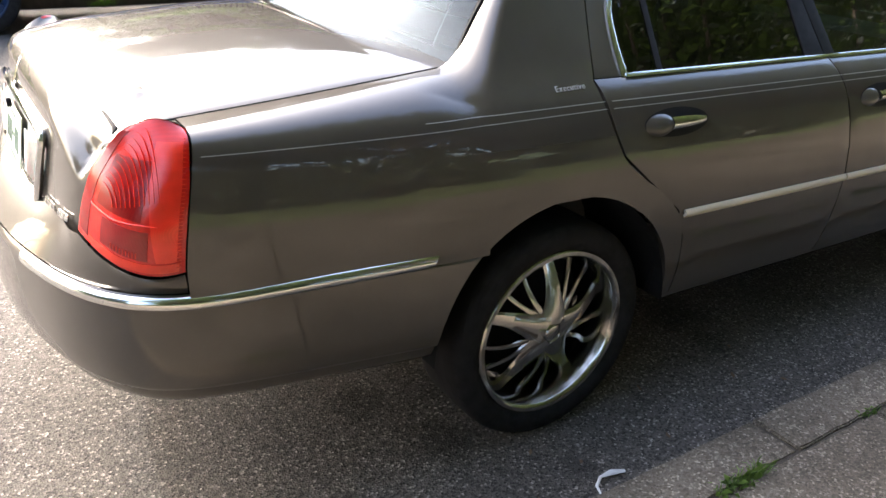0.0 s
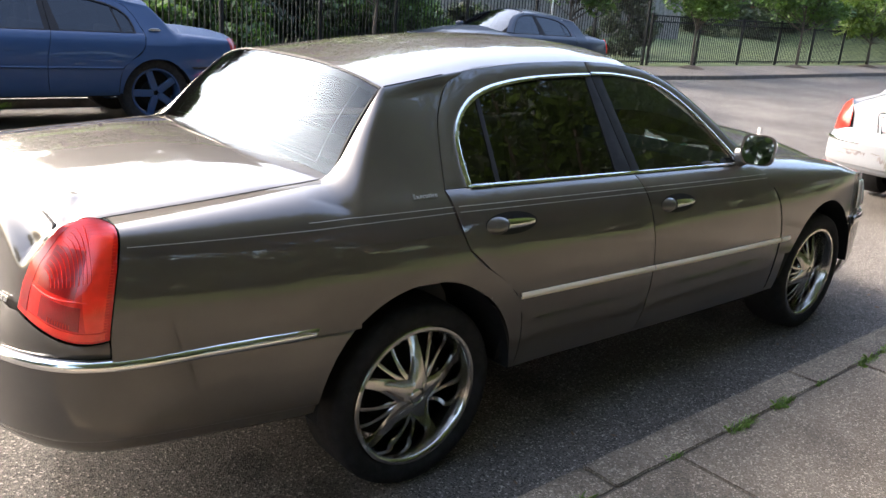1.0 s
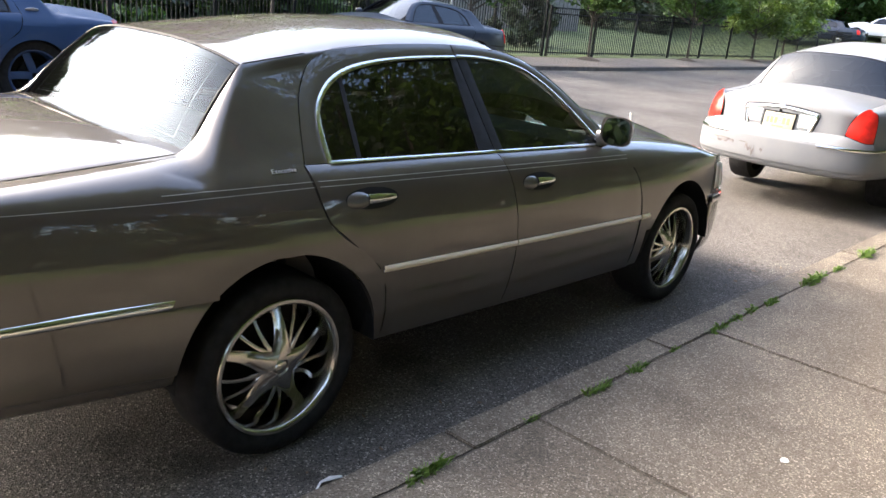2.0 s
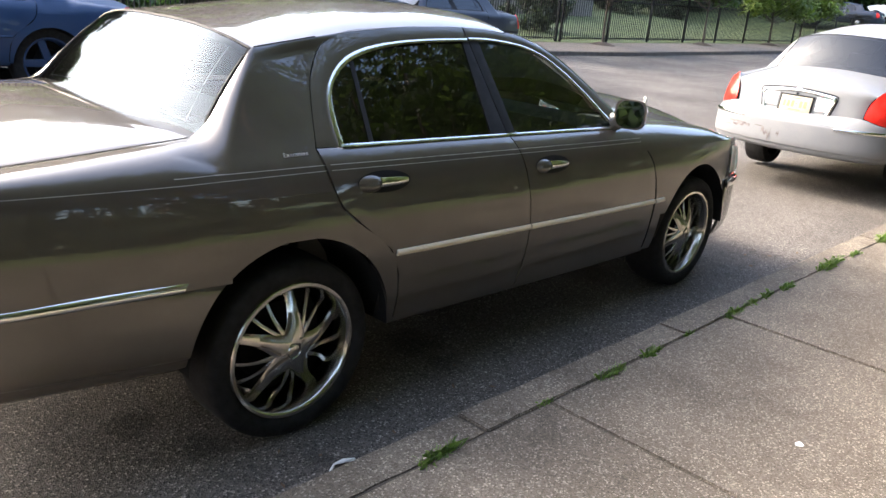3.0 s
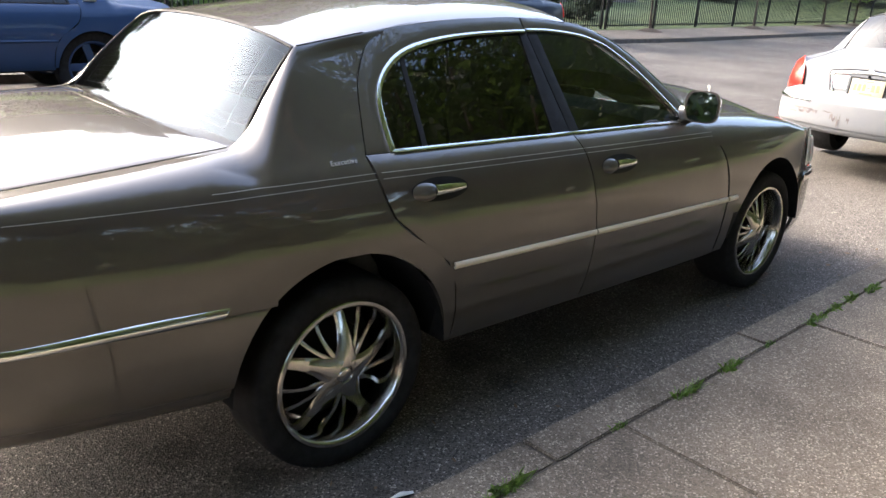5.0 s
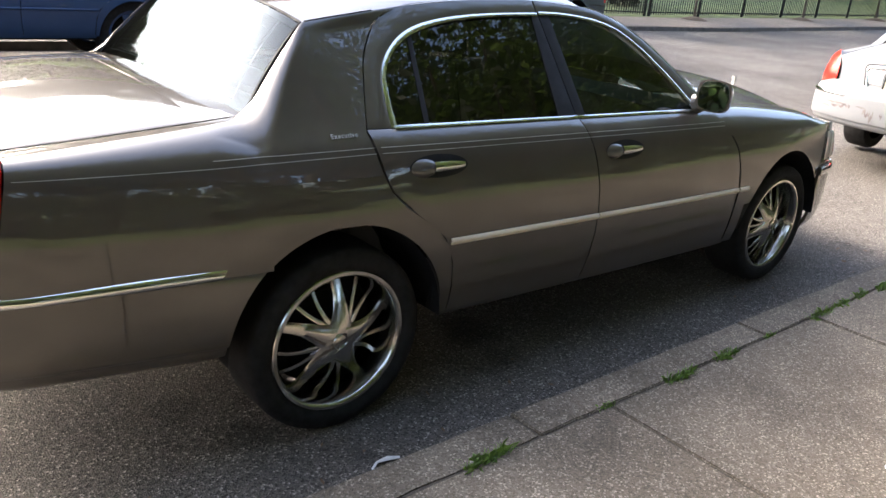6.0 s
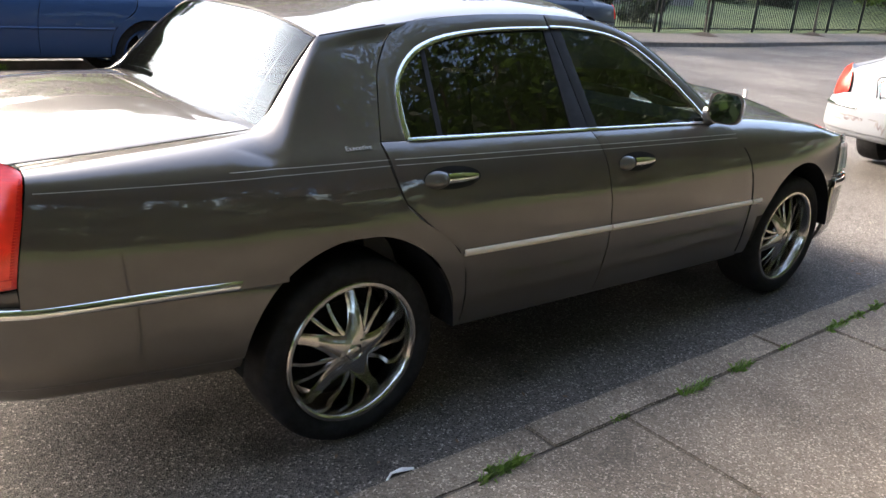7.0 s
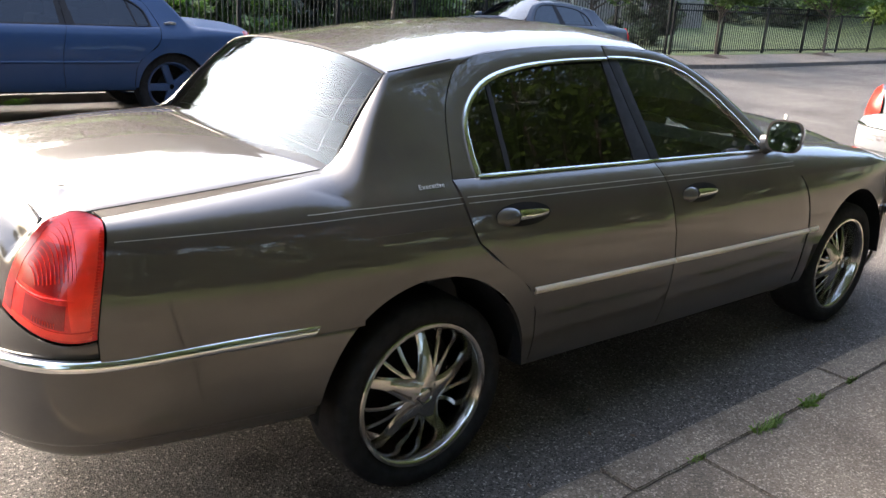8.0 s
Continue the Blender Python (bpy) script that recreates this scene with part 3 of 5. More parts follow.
def build_car(name, m, skin, label, hero=False, rake=0.0, wheel=("cover", 0.33, 0.20), glass=(FAR_GLASS, FAR_GLASS, FAR_GLASS), lamps=RED_PLAIN, trim=CHROME, stretch=0.0, drop=0.0, tall=0.0, wide=0.0, category="car"):
    """A large saloon with its panels, glass, lamps, bumpers and wheels."""
    car = empty(name, m, label, category)
    fine = 1.0 if hero else 0.5

    def place(p):
        x, y, z = p
        if stretch:
            x += stretch * smooth01((x - 0.9) / 0.5)
        return (x, y, z + tall * max(0.0, z - 1.08) - rake * x - drop)

    def put(part_name, fn, nu, nv, material, parent=car, thick=0.010, text="", s=1, towards=None, us=None, vs=None):
        bm = sheet(lambda u, v: place(mirrored(fn, s)(u, v)), max(2, int(nu * fine)), max(2, int(nv * fine)), thick, towards, us, vs)
        return part(part_name, bm, material, parent, text)

    def lerp(a, b, t):
        return a + (b - a) * t

    def on_side(x, z, out=0.0):
        return (x, side_h(x, z) + out, z)

    for s in (-1, 1):
        # quarter panel in one mesh
        bm = bmesh.new()

        def add(fn, nu, nv, thick=0.0, us=None):
            add_sheet(bm, lambda u, v: place(mirrored(fn, s)(u, v)), max(2, int(nu * fine)), max(2, int(nv * fine)), thick, None, us)

        add(lambda u, v: on_side(lerp(tail_edge(lerp(0.80, 0.96, v)), DOOR_BACK(lerp(0.80, 0.96, v)) - 0.006, u), lerp(0.80, 0.96, v)), 40, 8)

        def low_edge(x):
            if x < ARCH_C - math.sqrt(ARCH_R ** 2 - 0.32 ** 2):
                return 0.688
            return 0.37 + math.sqrt(max(ARCH_R ** 2 - (x - ARCH_C) ** 2, 0))

        add(lambda u, v: on_side(lerp(tail_edge(lerp(0.688, 0.80, v)), -0.284, u), lerp(0.688, 0.80, v)), 24, 5)
        add(lambda u, v: (lambda x: on_side(x, lerp(low_edge(x), 0.80, v)))(lerp(-0.284, 0.276, u)), 30, 6)
        def leg(u, v):
            z = lerp(0.385, 0.80, v)
            xa = max(ARCH_C + math.sqrt(max(ARCH_R ** 2 - (z - 0.37) ** 2, 0)), 0.276)
            return on_side(lerp(xa, DOOR_BACK(z) - 0.006, u), z)
        add(leg, 4, 24)
        reach = {}

        def upper(u, v):
            if v not in reach:
                reach[v] = (tail_edge(quarter_section(-1.0, v)[2]), door_edge(v))
            return quarter_section(lerp(*reach[v], u), v)

        add(upper, 100, 44)
        # lip of the wheel arch
        lip = lambda u, v: (lambda a: (ARCH_C + ARCH_R * math.cos(a), side_h(ARCH_C + ARCH_R * math.cos(a), min(0.37 + ARCH_R * math.sin(a), 1.0)) - 0.05 * v, 0.37 + (ARCH_R + 0.004 * v) * math.sin(a)))(lerp(0.04, 2.32, u))
        add(lip, 40, 2)
        part("quarter_panel", bm, skin, car)
        # front wing
        bm = bmesh.new()
        zc = 0.37 + rake * ARCH_X
        add(lambda u, v: on_side(lerp(DOOR_FRONT(lerp(0.87, 0.98, v)) + 0.006, 3.60, u), lerp(0.87, 0.98, v)), 30, 6)
        add(lambda u, v: (lambda z: on_side(lerp(DOOR_FRONT(z) + 0.006, 2.50, u), z))(lerp(0.385, 0.87, v)), 4, 16)
        def wing_low(x):
            return max(zc + math.sqrt(max(ARCH_F ** 2 - (x - ARCH_X) ** 2, 0.0)), 0.60)
        add(lambda u, v: (lambda x: on_side(x, lerp(wing_low(x), 0.87, v)))(lerp(2.50, 3.60, (1 - math.cos(math.pi * u)) / 2)), 44, 6)
        def shoulder(u, v):
            x = lerp(lerp(2.222, 2.19, v), 3.60, u)
            h0 = side_h(x, 0.98)
            e = (lerp(0.77, 0.66, smooth01((x - 2.2) / 1.6)), spline((2.1, 1.112), (2.6, 1.102), (3.1, 1.066), (3.4, 1.010), (3.55, 0.962), (3.75, 0.88))(x))
            p = bez((h0, 0.98), (h0 - 0.02, min(1.05, e[1] - 0.005)), (e[0] + 0.10, e[1]), e, v)
            return (x, p[0], p[1])
        add(shoulder, 34, 10)
        lip = lambda u, v: (lambda a: (ARCH_X + ARCH_F * math.cos(a), side_h(ARCH_X + ARCH_F * math.cos(a), min(zc + ARCH_F * math.sin(a), 1.0)) - 0.05 * v, zc + (ARCH_F + 0.004 * v) * math.sin(a)))(lerp(0.3, 3.1, u))
        add(lip, 40, 2)
        part("front_wing", bm, skin, car)
        # doors
        def door(u, v, back, front):
            z = lerp(0.388, 1.098, v)
            x = lerp(back(z) + 0.003, front(z) - 0.003, u)
            return on_side(x, z)
        fine_v = [0, .05, .15, .3, .45, .6, .72, .8, .86, .9, .93, .955, .975, .99, 1.0]
        rear_door = put("rear_door", lambda u, v: door(u, v, DOOR_BACK, DOOR_MID), 24, 16, skin, s=s, thick=0.02, vs=fine_v)
        front_door = put("front_door", lambda u, v: door(u, v, DOOR_MID, DOOR_FRONT), 28, 16, skin, s=s, thick=0.02, vs=fine_v)

        def band(ins, outs, lift, a=0.0, b=1.0):
            n = len(ins) - 1
            idx = list(range(n + 1))
            fx, fz = spline(*zip(idx, [p[0] for p in ins])), spline(*zip(idx, [p[1] for p in ins]))
            gx, gz = spline(*zip(idx, [p[0] for p in outs])), spline(*zip(idx, [p[1] for p in outs]))
            def f(u, v):
                t = u * n
                k = lerp(a, b, v)
                x, z = lerp(fx(t), gx(t), k), lerp(fz(t), gz(t), k)
                return (x, glass_h(z) + lift, z)
            return f

        put("window_frame", band(WIN_R, OUT_R, 0.0, 0.12, 1.0), 40, 4, skin, rear_door, 0.012, s=s)
        put("window_frame", band(WIN_F, OUT_F, 0.0, 0.20, 1.0), 34, 4, skin, front_door, 0.012, s=s)
        put("chrome_surround", band(WIN_R, OUT_R, 0.006, -0.06, 0.16), 48, 3, trim, rear_door, 0.010, "polished chrome strip", s=s)
        put("chrome_surround", band(WIN_F, OUT_F, 0.006, 0.0, 0.24), 40, 3, trim, front_door, 0.010, "polished chrome strip", s=s)
        def belt(x0, x1):
            return lambda u, v: (lambda x: (x, glass_h(1.10) + 0.010 - 0.004 * math.cos(v * 6.28), lerp(1.088, 1.110, v)))(lerp(x0, x1, u))
        put("chrome_belt", belt(0.226, 1.174), 24, 4, trim, rear_door, 0.010, s=s)
        put("chrome_belt", belt(1.181, 2.045), 24, 4, trim, front_door, 0.010, s=s)
        # black pillars and the division bar
        def bar(x0, x1, x2, x3, top, lift):
            return lambda u, v: (lambda z: (lerp(lerp(x0, x2, v), lerp(x1, x3, v), u), glass_h(z) + lift, z))(lerp(1.105, top, v))
        put("door_pillar", bar(1.072, 1.174, 1.140, 1.181, 1.480, -0.002), 3, 12, BLACK, rear_door, 0.010, "black pillar cover", s=s)
        put("door_pillar", bar(1.180, 1.236, 1.187, 1.250, 1.482, -0.002), 3, 12, BLACK, front_door, 0.010, "black pillar cover", s=s)
        put("division_bar", bar(0.368, 0.390, 0.430, 0.450, 1.390, -0.004), 2, 12, BLACK, rear_door, 0.010, s=s)
        # glass
        def window(x0, x1b, x1t, top):
            def f(u, v):
                x = lerp(x0, lerp(x1b, x1t, v), u)
                z = lerp(1.100, max(top(x), 1.101), v)
                return (x, glass_h(z) - 0.010, z)
            return f
        us = [0, .01, .03, .06, .1, .16, .25, .4, .55, .7, .85, 1]
        put("window_glass", window(0.236, 1.08, 1.145, TOP_R), 30, 14, glass[1], rear_door, 0.004, "dark tinted window", s=s, us=us)
        put("window_glass", window(2.032, 1.23, 1.245, TOP_F), 30, 14, glass[0], front_door, 0.004, "lightly tinted window", s=s)
        # A-pillar
        put("a_pillar", lambda u, v: (lambda p: (lerp(p[0], p[0] + 0.045 + 0.03 * u, v), p[1] - 0.045 * v, p[2] + 0.004 * v))(band(OUT_F, OUT_F, 0.0)(lerp(0.33, 1.0, u), 0)), 24, 3, skin, s=s)
        # door handles
        if hero or s == -1:
            for d, hx, hz in ((rear_door, 0.36, 0.974), (front_door, 1.40, 0.968)):
                def dome(cx, cz, a, b, deep, base):
                    return lambda u, v: (lambda g, r: (cx + a * r * math.cos(g), side_h(cx + a * r * math.cos(g), cz + b * r * math.sin(g)) + base + deep * (1 - r ** 2.6), cz + b * r * math.sin(g)))(u * math.tau, max(0.0, 1 - v))
                put("handle_recess", dome(hx + 0.006, hz + 0.002, 0.130, 0.040, 0.0, 0.0015), 36, 6, BLACK, d, 0.0, s=s)
                put("handle_cup", dome(hx - 0.062, hz - 0.002, 0.058, 0.031, 0.014, 0.001), 32, 10, skin, d, 0.0, s=s)
                def paddle(u, v):
                    t = u
                    half = 0.0195 * (1 - 0.50 * t ** 3)
                    return (hx - 0.024 + 0.146 * t, side_h(hx, hz) + 0.004 + 0.016 * math.sin(math.pi * (0.12 + 0.80 * v)) * (1 - 0.7 * t ** 4), hz + 0.001 + half * (2 * v - 1))
                put("handle", paddle, 16, 12, trim, d, 0.004, "chrome handle" if hero else "", s=s)
        # side mouldings
        def strip(x0, x1, z0, z1, out):
            return lambda u, v: (lambda x: on_side(x, lerp(z0, z1, v), out * (0.35 + 0.65 * math.sin(math.pi * v))))(lerp(x0, x1, u))
        mould = BEIGE if hero else skin
        put("moulding", strip(0.428, 1.254, 0.676, 0.706, 0.012), 30, 6, mould, rear_door, 0.010, "pale gilt moulding" if hero else "", s=s)
        put("moulding", strip(1.264, 2.392, 0.676, 0.706, 0.012), 40, 6, mould, front_door, 0.010, "pale gilt moulding" if hero else "", s=s)
        put("moulding", strip(2.408, 2.50, 0.676, 0.706, 0.012), 4, 6, mould, car, 0.010, s=s)
        if hero:
            def stripe(x0, x1, z):
                return lambda u, v: (lambda x: on_side(x, z + 0.0016 * (v - 0.5) * 1.2, 0.0022))(lerp(x0, x1, u))
            # lower line is tape; the upper is a body crease drawn as a pale stripe
            for z in (1.030, 1.048):
                for x0, x1, owner in ((0.135, 1.19, rear_door), (1.20, 2.22, front_door)):
                    put("pinstripe_and_crease", stripe(x0, x1, z), 40, 1, STRIPE, owner, 0.0, s=s)
            def high(x, z):
                a, b = 0.0, 1.0
                for _ in range(24):
                    c = (a + b) / 2
                    a, b = (c, b) if quarter_section(x, c)[2] < z else (a, c)
                return quarter_section(x, a)
            # second line: the crease's light edge, put into stripe colour
            for z0, z1, x0 in ((1.010, 1.028, -0.975), (1.032, 1.046, -0.45)):
                def tail_stripe(u, v):
                    x = lerp(x0, 0.115, u)
                    z = lerp(z0, z1, (x + 0.975) / 1.09) + 0.0016 * (v - 0.5) * 1.2
                    p = high(x, z)
                    return (p[0], p[1] + 0.0030, p[2] + 0.0012)
                put("pinstripe_and_crease", tail_stripe, 60, 1, STRIPE, car, 0.0, s=s)
        # sill and wheel housings
        put("sill", lambda u, v: (lambda x, z: (x, side_h(x, max(z, 0.285)) - 0.006, z))(lerp(0.455, 2.44, u), lerp(0.360, 0.392, v)), 24, 4, skin, s=s)
        for cx, r, cz in ((ARCH_C, ARCH_R - 0.002, 0.37), (ARCH_X, ARCH_F - 0.002, zc)):
            put("wheel_housing", lambda u, v: (lambda a: (cx + r * math.cos(a), lerp(WIDTH(cx) - 0.02, 0.55, v), cz + r * math.sin(a)))(lerp(0.02, math.pi - 0.02, u)), 28, 2, UNDER, car, 0.0, s=s, towards=(cx, 0, 3))
            put("housing_wall", lambda u, v: (lambda a: (cx + r * v * math.cos(a), 0.56, cz + r * v * math.sin(a)))(0.02 + u * (math.pi - 0.04)), 28, 2, UNDER, car, 0.0, s=s, towards=(cx, 0, 3))
        # dark inner shell behind the door gaps
        put("inner_shell", lambda u, v: (lambda x, z: (x, side_h(x, z) - 0.045, z))(lerp(0.40, 2.45, u), lerp(0.40, 1.085, v)), 20, 8, UNDER, car, 0.0, s=s)
        # painted sliver between the lamp and the boot lid
        def sliver(u, v):
            a = lamp(1, 0.0)(1 - 2 * u, 1.0) if u < 0.5 else lamp(1, 0.0)(0.0, 1 - 0.5 * (u - 0.5))
            b = lid(False)(1.0, lerp(0.505, 0.70, u))
            return [p + (q - p) * v for p, q in zip(a, (b[0], b[1] + 0.003, b[2] - 0.001))]
        put("lamp_surround", sliver, 24, 4, skin, car, 0.0, s=s, towards=(-0.6, 0, 0.7))
        # lamps
        tail = put("tail_lamp", lamp(s), 24, 24, lamps, car, 0.012, "red ribbed tail lamp", towards=(-0.9, 0, 0.9))
        if hero:
            def inset(u0, u1, v0, v1, out):
                def f(u, v):
                    vv = lerp(v0, v1, v)
                    p, c = lamp(s)(lerp(u0 - (0.26 * vv if u0 > 0.7 else 0), u1, u), vv), (-0.9, s * 0.6, 0.9)
                    n = Vector(p) - Vector(c)
                    return Vector(p) + n.normalized() * out
                return f
            out_of = (-0.9, 0, 0.9)
            put("lens_band", inset(0.78, 0.93, 0.10, 0.86, 0.0015), 12, 24, RED_BRIGHT, tail, 0.0015, "bright ribbed red band", towards=out_of)
            put("lens_foot", inset(0.12, 0.95, 0.025, 0.09, 0.0015), 20, 4, RED_BRIGHT, tail, 0.0015, towards=out_of)
            put("reflector", inset(0.24, 0.68, 0.11, 0.31, 0.0012), 12, 10, RED_DEEP, tail, 0.001, "deep red reflector", towards=out_of)
            put("lamp_bowl", inset(0.16, 0.60, 0.37, 0.74, 0.0010), 14, 14, RED_DEEP, tail, 0.001, "deep red lamp bowl", towards=out_of)
            put("lens_inner", inset(0.02, 0.11, 0.06, 0.90, 0.0010), 4, 20, RED_DEEP, tail, 0.001, towards=out_of)
            skin_of = inset(0.0, 0.97, 0.0, 1.0, 0.0022)
            def rib(points, r):
                bm = bmesh.new()
                add_tube(bm, [place(skin_of(a, b)) for a, b in points], r, 5)
                part("lens_rib", bm, RED_BRIGHT, tail)
            for k in range(11):
                rad = 0.20 + 0.048 * k
                rib([(0.16 + rad * math.cos(radians(a)) * 0.92, 0.36 + rad * math.sin(radians(a)) * 0.86) for a in range(16, 83, 6) if 0.16 + rad * math.cos(radians(a)) * 0.92 < 0.93 and 0.36 + rad * math.sin(radians(a)) * 0.86 < 0.93], 0.0011)
            rib([(0.12 + 0.06 * k, 0.345 - 0.012 * math.sin(k * 0.5)) for k in range(12)], 0.0018)
            for k in range(34):
                v = 0.06 + 0.025 * k
                rib([(0.955, v), (0.975, v), (0.995, v)], 0.0009)
            for k in range(9):
                u = 0.36 + 0.03 * k
                rib([(u, 0.12), (u, 0.16)], 0.0008)
        def headlamp(u, v):
            z = lerp(0.755, 0.930, v)
            if u < 0.4:
                x = lerp(3.47, 3.60, u / 0.4)
                return (x, side_h(x, z) + 0.005 * math.sin(math.pi / 2 * min(1, u / 0.06)), z - 0.10 * max(0.0, x - 3.52) * v)
            a = (u - 0.4) / 0.6 * math.pi / 2
            return (lerp(3.60, 3.84, math.sin(a)), lerp(0.62, side_h(3.60, z) + 0.005, math.cos(a)) - 0.03 * v * v * math.sin(a), z - (0.008 + 0.03 * math.sin(a)) * v)
        put("headlamp", headlamp, 32, 10, CLEAR, car, 0.02, "clear headlamp", s=s, towards=(3.2, 0, 0.8))
        # door mirror
        if s == -1 or hero:
            mir = bmesh.new()
            bmesh.ops.create_uvsphere(mir, u_segments=28, v_segments=18, radius=1.0)
            for v in mir.verts:
                d = v.co.copy()
                e = 3.2
                k = (abs(d.x) ** 2 + abs(d.y) ** e + abs(d.z) ** e) ** (-1 / 2.6)
                d *= k
                x = -0.030 if d.x < 0 else d.x * 0.066
                v.co = Vector(place((2.005 + x, s * (0.974 + 0.080 * d.y), 1.188 + 0.074 * d.z)))
            swing = Matrix.Translation((2.0 + stretch, s * 0.97, 0)) @ Matrix.Rotation(radians(-s * 20), 4, "Z") @ Matrix.Translation((0, 0, 1.15)) @ Matrix.Rotation(radians(7), 4, "Y") @ Matrix.Translation((-2.0 - stretch, -s * 0.97, -1.15))
            bmesh.ops.transform(mir, matrix=swing, verts=mir.verts)
            shell = part("mirror_housing", mir, skin, front_door)
            face = bmesh.new()
            add_sheet(face, lambda u, v: place((1.972, s * (0.974 + 0.069 * (2 * u - 1) * (1 - 0.25 * abs(2 * v - 1) ** 3)), 1.188 + 0.067 * (2 * v - 1) * (1 - 0.12 * abs(2 * u - 1) ** 3))), 14, 12, 0.003, (3, 0, 1.2))
            bmesh.ops.transform(face, matrix=swing, verts=face.verts)
            part("mirror_glass", face, MIRROR_GLASS, shell, "silvered mirror glass")
            foot = bmesh.new()
            add_tube(foot, [place((2.03, s * 0.86, 1.13)), place((2.025, s * 0.93, 1.155)), place((2.02, s * 0.96, 1.170))], [0.05, 0.035, 0.03], 10, 0.7)
            part("mirror_arm", foot, BLACK if not hero else skin, shell)

    # roof, glass, bonnet, boot
    put("roof", roof, 36, 28, skin, towards=(0.7, 0, 0.8))
    put("rear_window", rear_glass, 30, 18, glass[2], thick=0.004, text="dusty rear window", towards=(0.6, 0, 0.7))
    rim_pts = [rear_glass(0, v / 8) for v in range(9)] + [rear_glass(u / 12, 1) for u in range(1, 13)] + [rear_glass(1, 1 - v / 8) for v in range(1, 9)]
    seal = bmesh.new()
    add_tube(seal, [place((p[0], p[1], p[2] - 0.002)) for p in rim_pts], 0.0065, 6)
    part("window_seal", seal, BLACK, car)
    if hero:
        for s in (-1, 1):
            gap = bmesh.new()
            add_tube(gap, [place((lambda e: (e[0], s * (e[1] - 0.003), e[2] - 0.001))(trunk_edge(-0.27 - 0.078 * k))) for k in range(11)], 0.0036, 6)
            part("lid_seam", gap, BLACK, car)
            gap = bmesh.new()
            add_tube(gap, [place((0.06 * k, s * (roof_edge(0.06 * k)[0] + 0.002), roof_edge(0.06 * k)[1])) for k in range(6)], 0.0028, 6)
            part("roof_seam", gap, BLACK, car)
    put("deck_panel", deck, 26, 4, skin, thick=0.012, towards=(-0.3, 0, 0.3))
    boot = put("boot_lid", lid(hero), 60, 60, skin, thick=0.012, towards=(-0.4, 0, 0.5), us=[i / 110 for i in range(56)] + [0.51 + 0.49 * i / 24 for i in range(25)] if hero else None, vs=[i / 30 for i in range(14)] + [0.46 + 0.54 * i / 60 for i in range(61)] if hero else None)
    put("windscreen", lambda u, v: (lambda w: (lerp(1.485, 2.26, v) + (lerp(-0.04, 0.15, v)) * (1 - w * w), w * lerp(0.52, 0.70, v), lerp(1.527 + 0.055 * (1 - w * w), 1.125 + 0.01 * (1 - w * w), v)))(2 * u - 1), 24, 14, glass[0], thick=0.004, text="curved windscreen", towards=(1.0, 0, 0.8))
    def bonnet(u, v):
        w = 2 * v - 1
        x = lerp(2.28 + 0.12 * (1 - w * w), 3.70 + 0.12 * (1 - w * w), u)
        h = lerp(0.765, 0.655, smooth01((x - 2.2) / 1.6))
        z = spline((2.1, 1.112), (2.6, 1.102), (3.1, 1.066), (3.4, 1.010), (3.55, 0.962), (3.75, 0.88), (3.85, 0.84))(x)
        return (x, w * h, z + 0.105 * (1 - abs(w) ** 2.0) * (1 - 0.15 * u))
    put("bonnet", bonnet, 34, 24, skin, thick=0.012, towards=(2.9, 0, 0.5))
    # front bumper and grille
    fx = spline((0, 4.03), (0.3, 4.01), (0.55, 3.95), (0.72, 3.86), (0.82, 3.75), (0.885, 3.60), (0.925, 3.40))
    def front(u, v):
        w = 2 * u - 1
        h = 0.925 * math.sin(w * math.pi / 2)
        z = lerp(0.34, 0.735, v)
        out = spline((0, -0.06), (0.2, -0.01), (0.5, 0.0), (0.85, 0.0), (1, -0.02))(v)
        return (fx(abs(h)) + out, h * (1 + out * 0.3), z)
    fb = put("front_bumper", front, 40, 8, skin, thick=0.02, towards=(3.0, 0, 0.5))
    def front_strip(u, v):
        w = 2 * u - 1
        h = 0.93 * math.sin(w * math.pi / 2)
        return (fx(min(abs(h), 0.925)) + 0.010 * math.sin(math.pi * v), h * 1.008, lerp(0.665, 0.715, v))
    put("bumper_strip", front_strip, 40, 5, trim, fb, 0.01, "chrome strip", towards=(3.0, 0, 0.7))
    grille = put("grille", lambda u, v: (3.90 - 0.05 * v, lerp(-0.40, 0.40, u), lerp(0.70, 0.93, v)), 4, 4, trim, thick=0.03, text="chrome grille", towards=(3, 0, 0.8))
    # rear bumper
    sec = spline((0.385, -0.085), (0.40, -0.046), (0.430, -0.024), (0.446, -0.020), (0.456, 0.0), (0.58, 0.006), (0.64, 0.002), (0.688, 0.0), (0.702, -0.008))
    def bumper(u, v):
        w = 2 * u - 1
        s_, z = 11 * (1 - abs(w)), lerp(0.385, 0.702, v)
        p = bumper_point(s_, z, sec(z) + (0.004 if z < 0.452 else 0) + wide)
        return (p[0], (1 if w > 0 else -1) * p[1], p[2])
    bz = [0, .04, .09, .15, .19, .215, .25, .4, .55, .7, .85, .93, .97, 1]
    rb = put("rear_bumper", bumper, 120, 14, skin, thick=0.02, towards=(-0.3, 0, 0.5), vs=bz)
    def shelf(u, v):
        w = 2 * u - 1
        sg = 1 if w > 0 else -1
        k = abs(w)
        s_ = lerp(11, 3.85, k)
        p = bumper_point(s_, 0.702, -0.014 + wide)
        t = min(k / 0.62, 1.0)
        if k < 0.62:
            q = (-1.236 + 0.012 * t * t, 0.645 * t, 0.790 + 0.015 * t)
        else:
            l = lamp(1, 0.0)((k - 0.62) / 0.38, 0.0)
            q = (l[0] - 0.002, l[1] - 0.002, l[2] - 0.006)
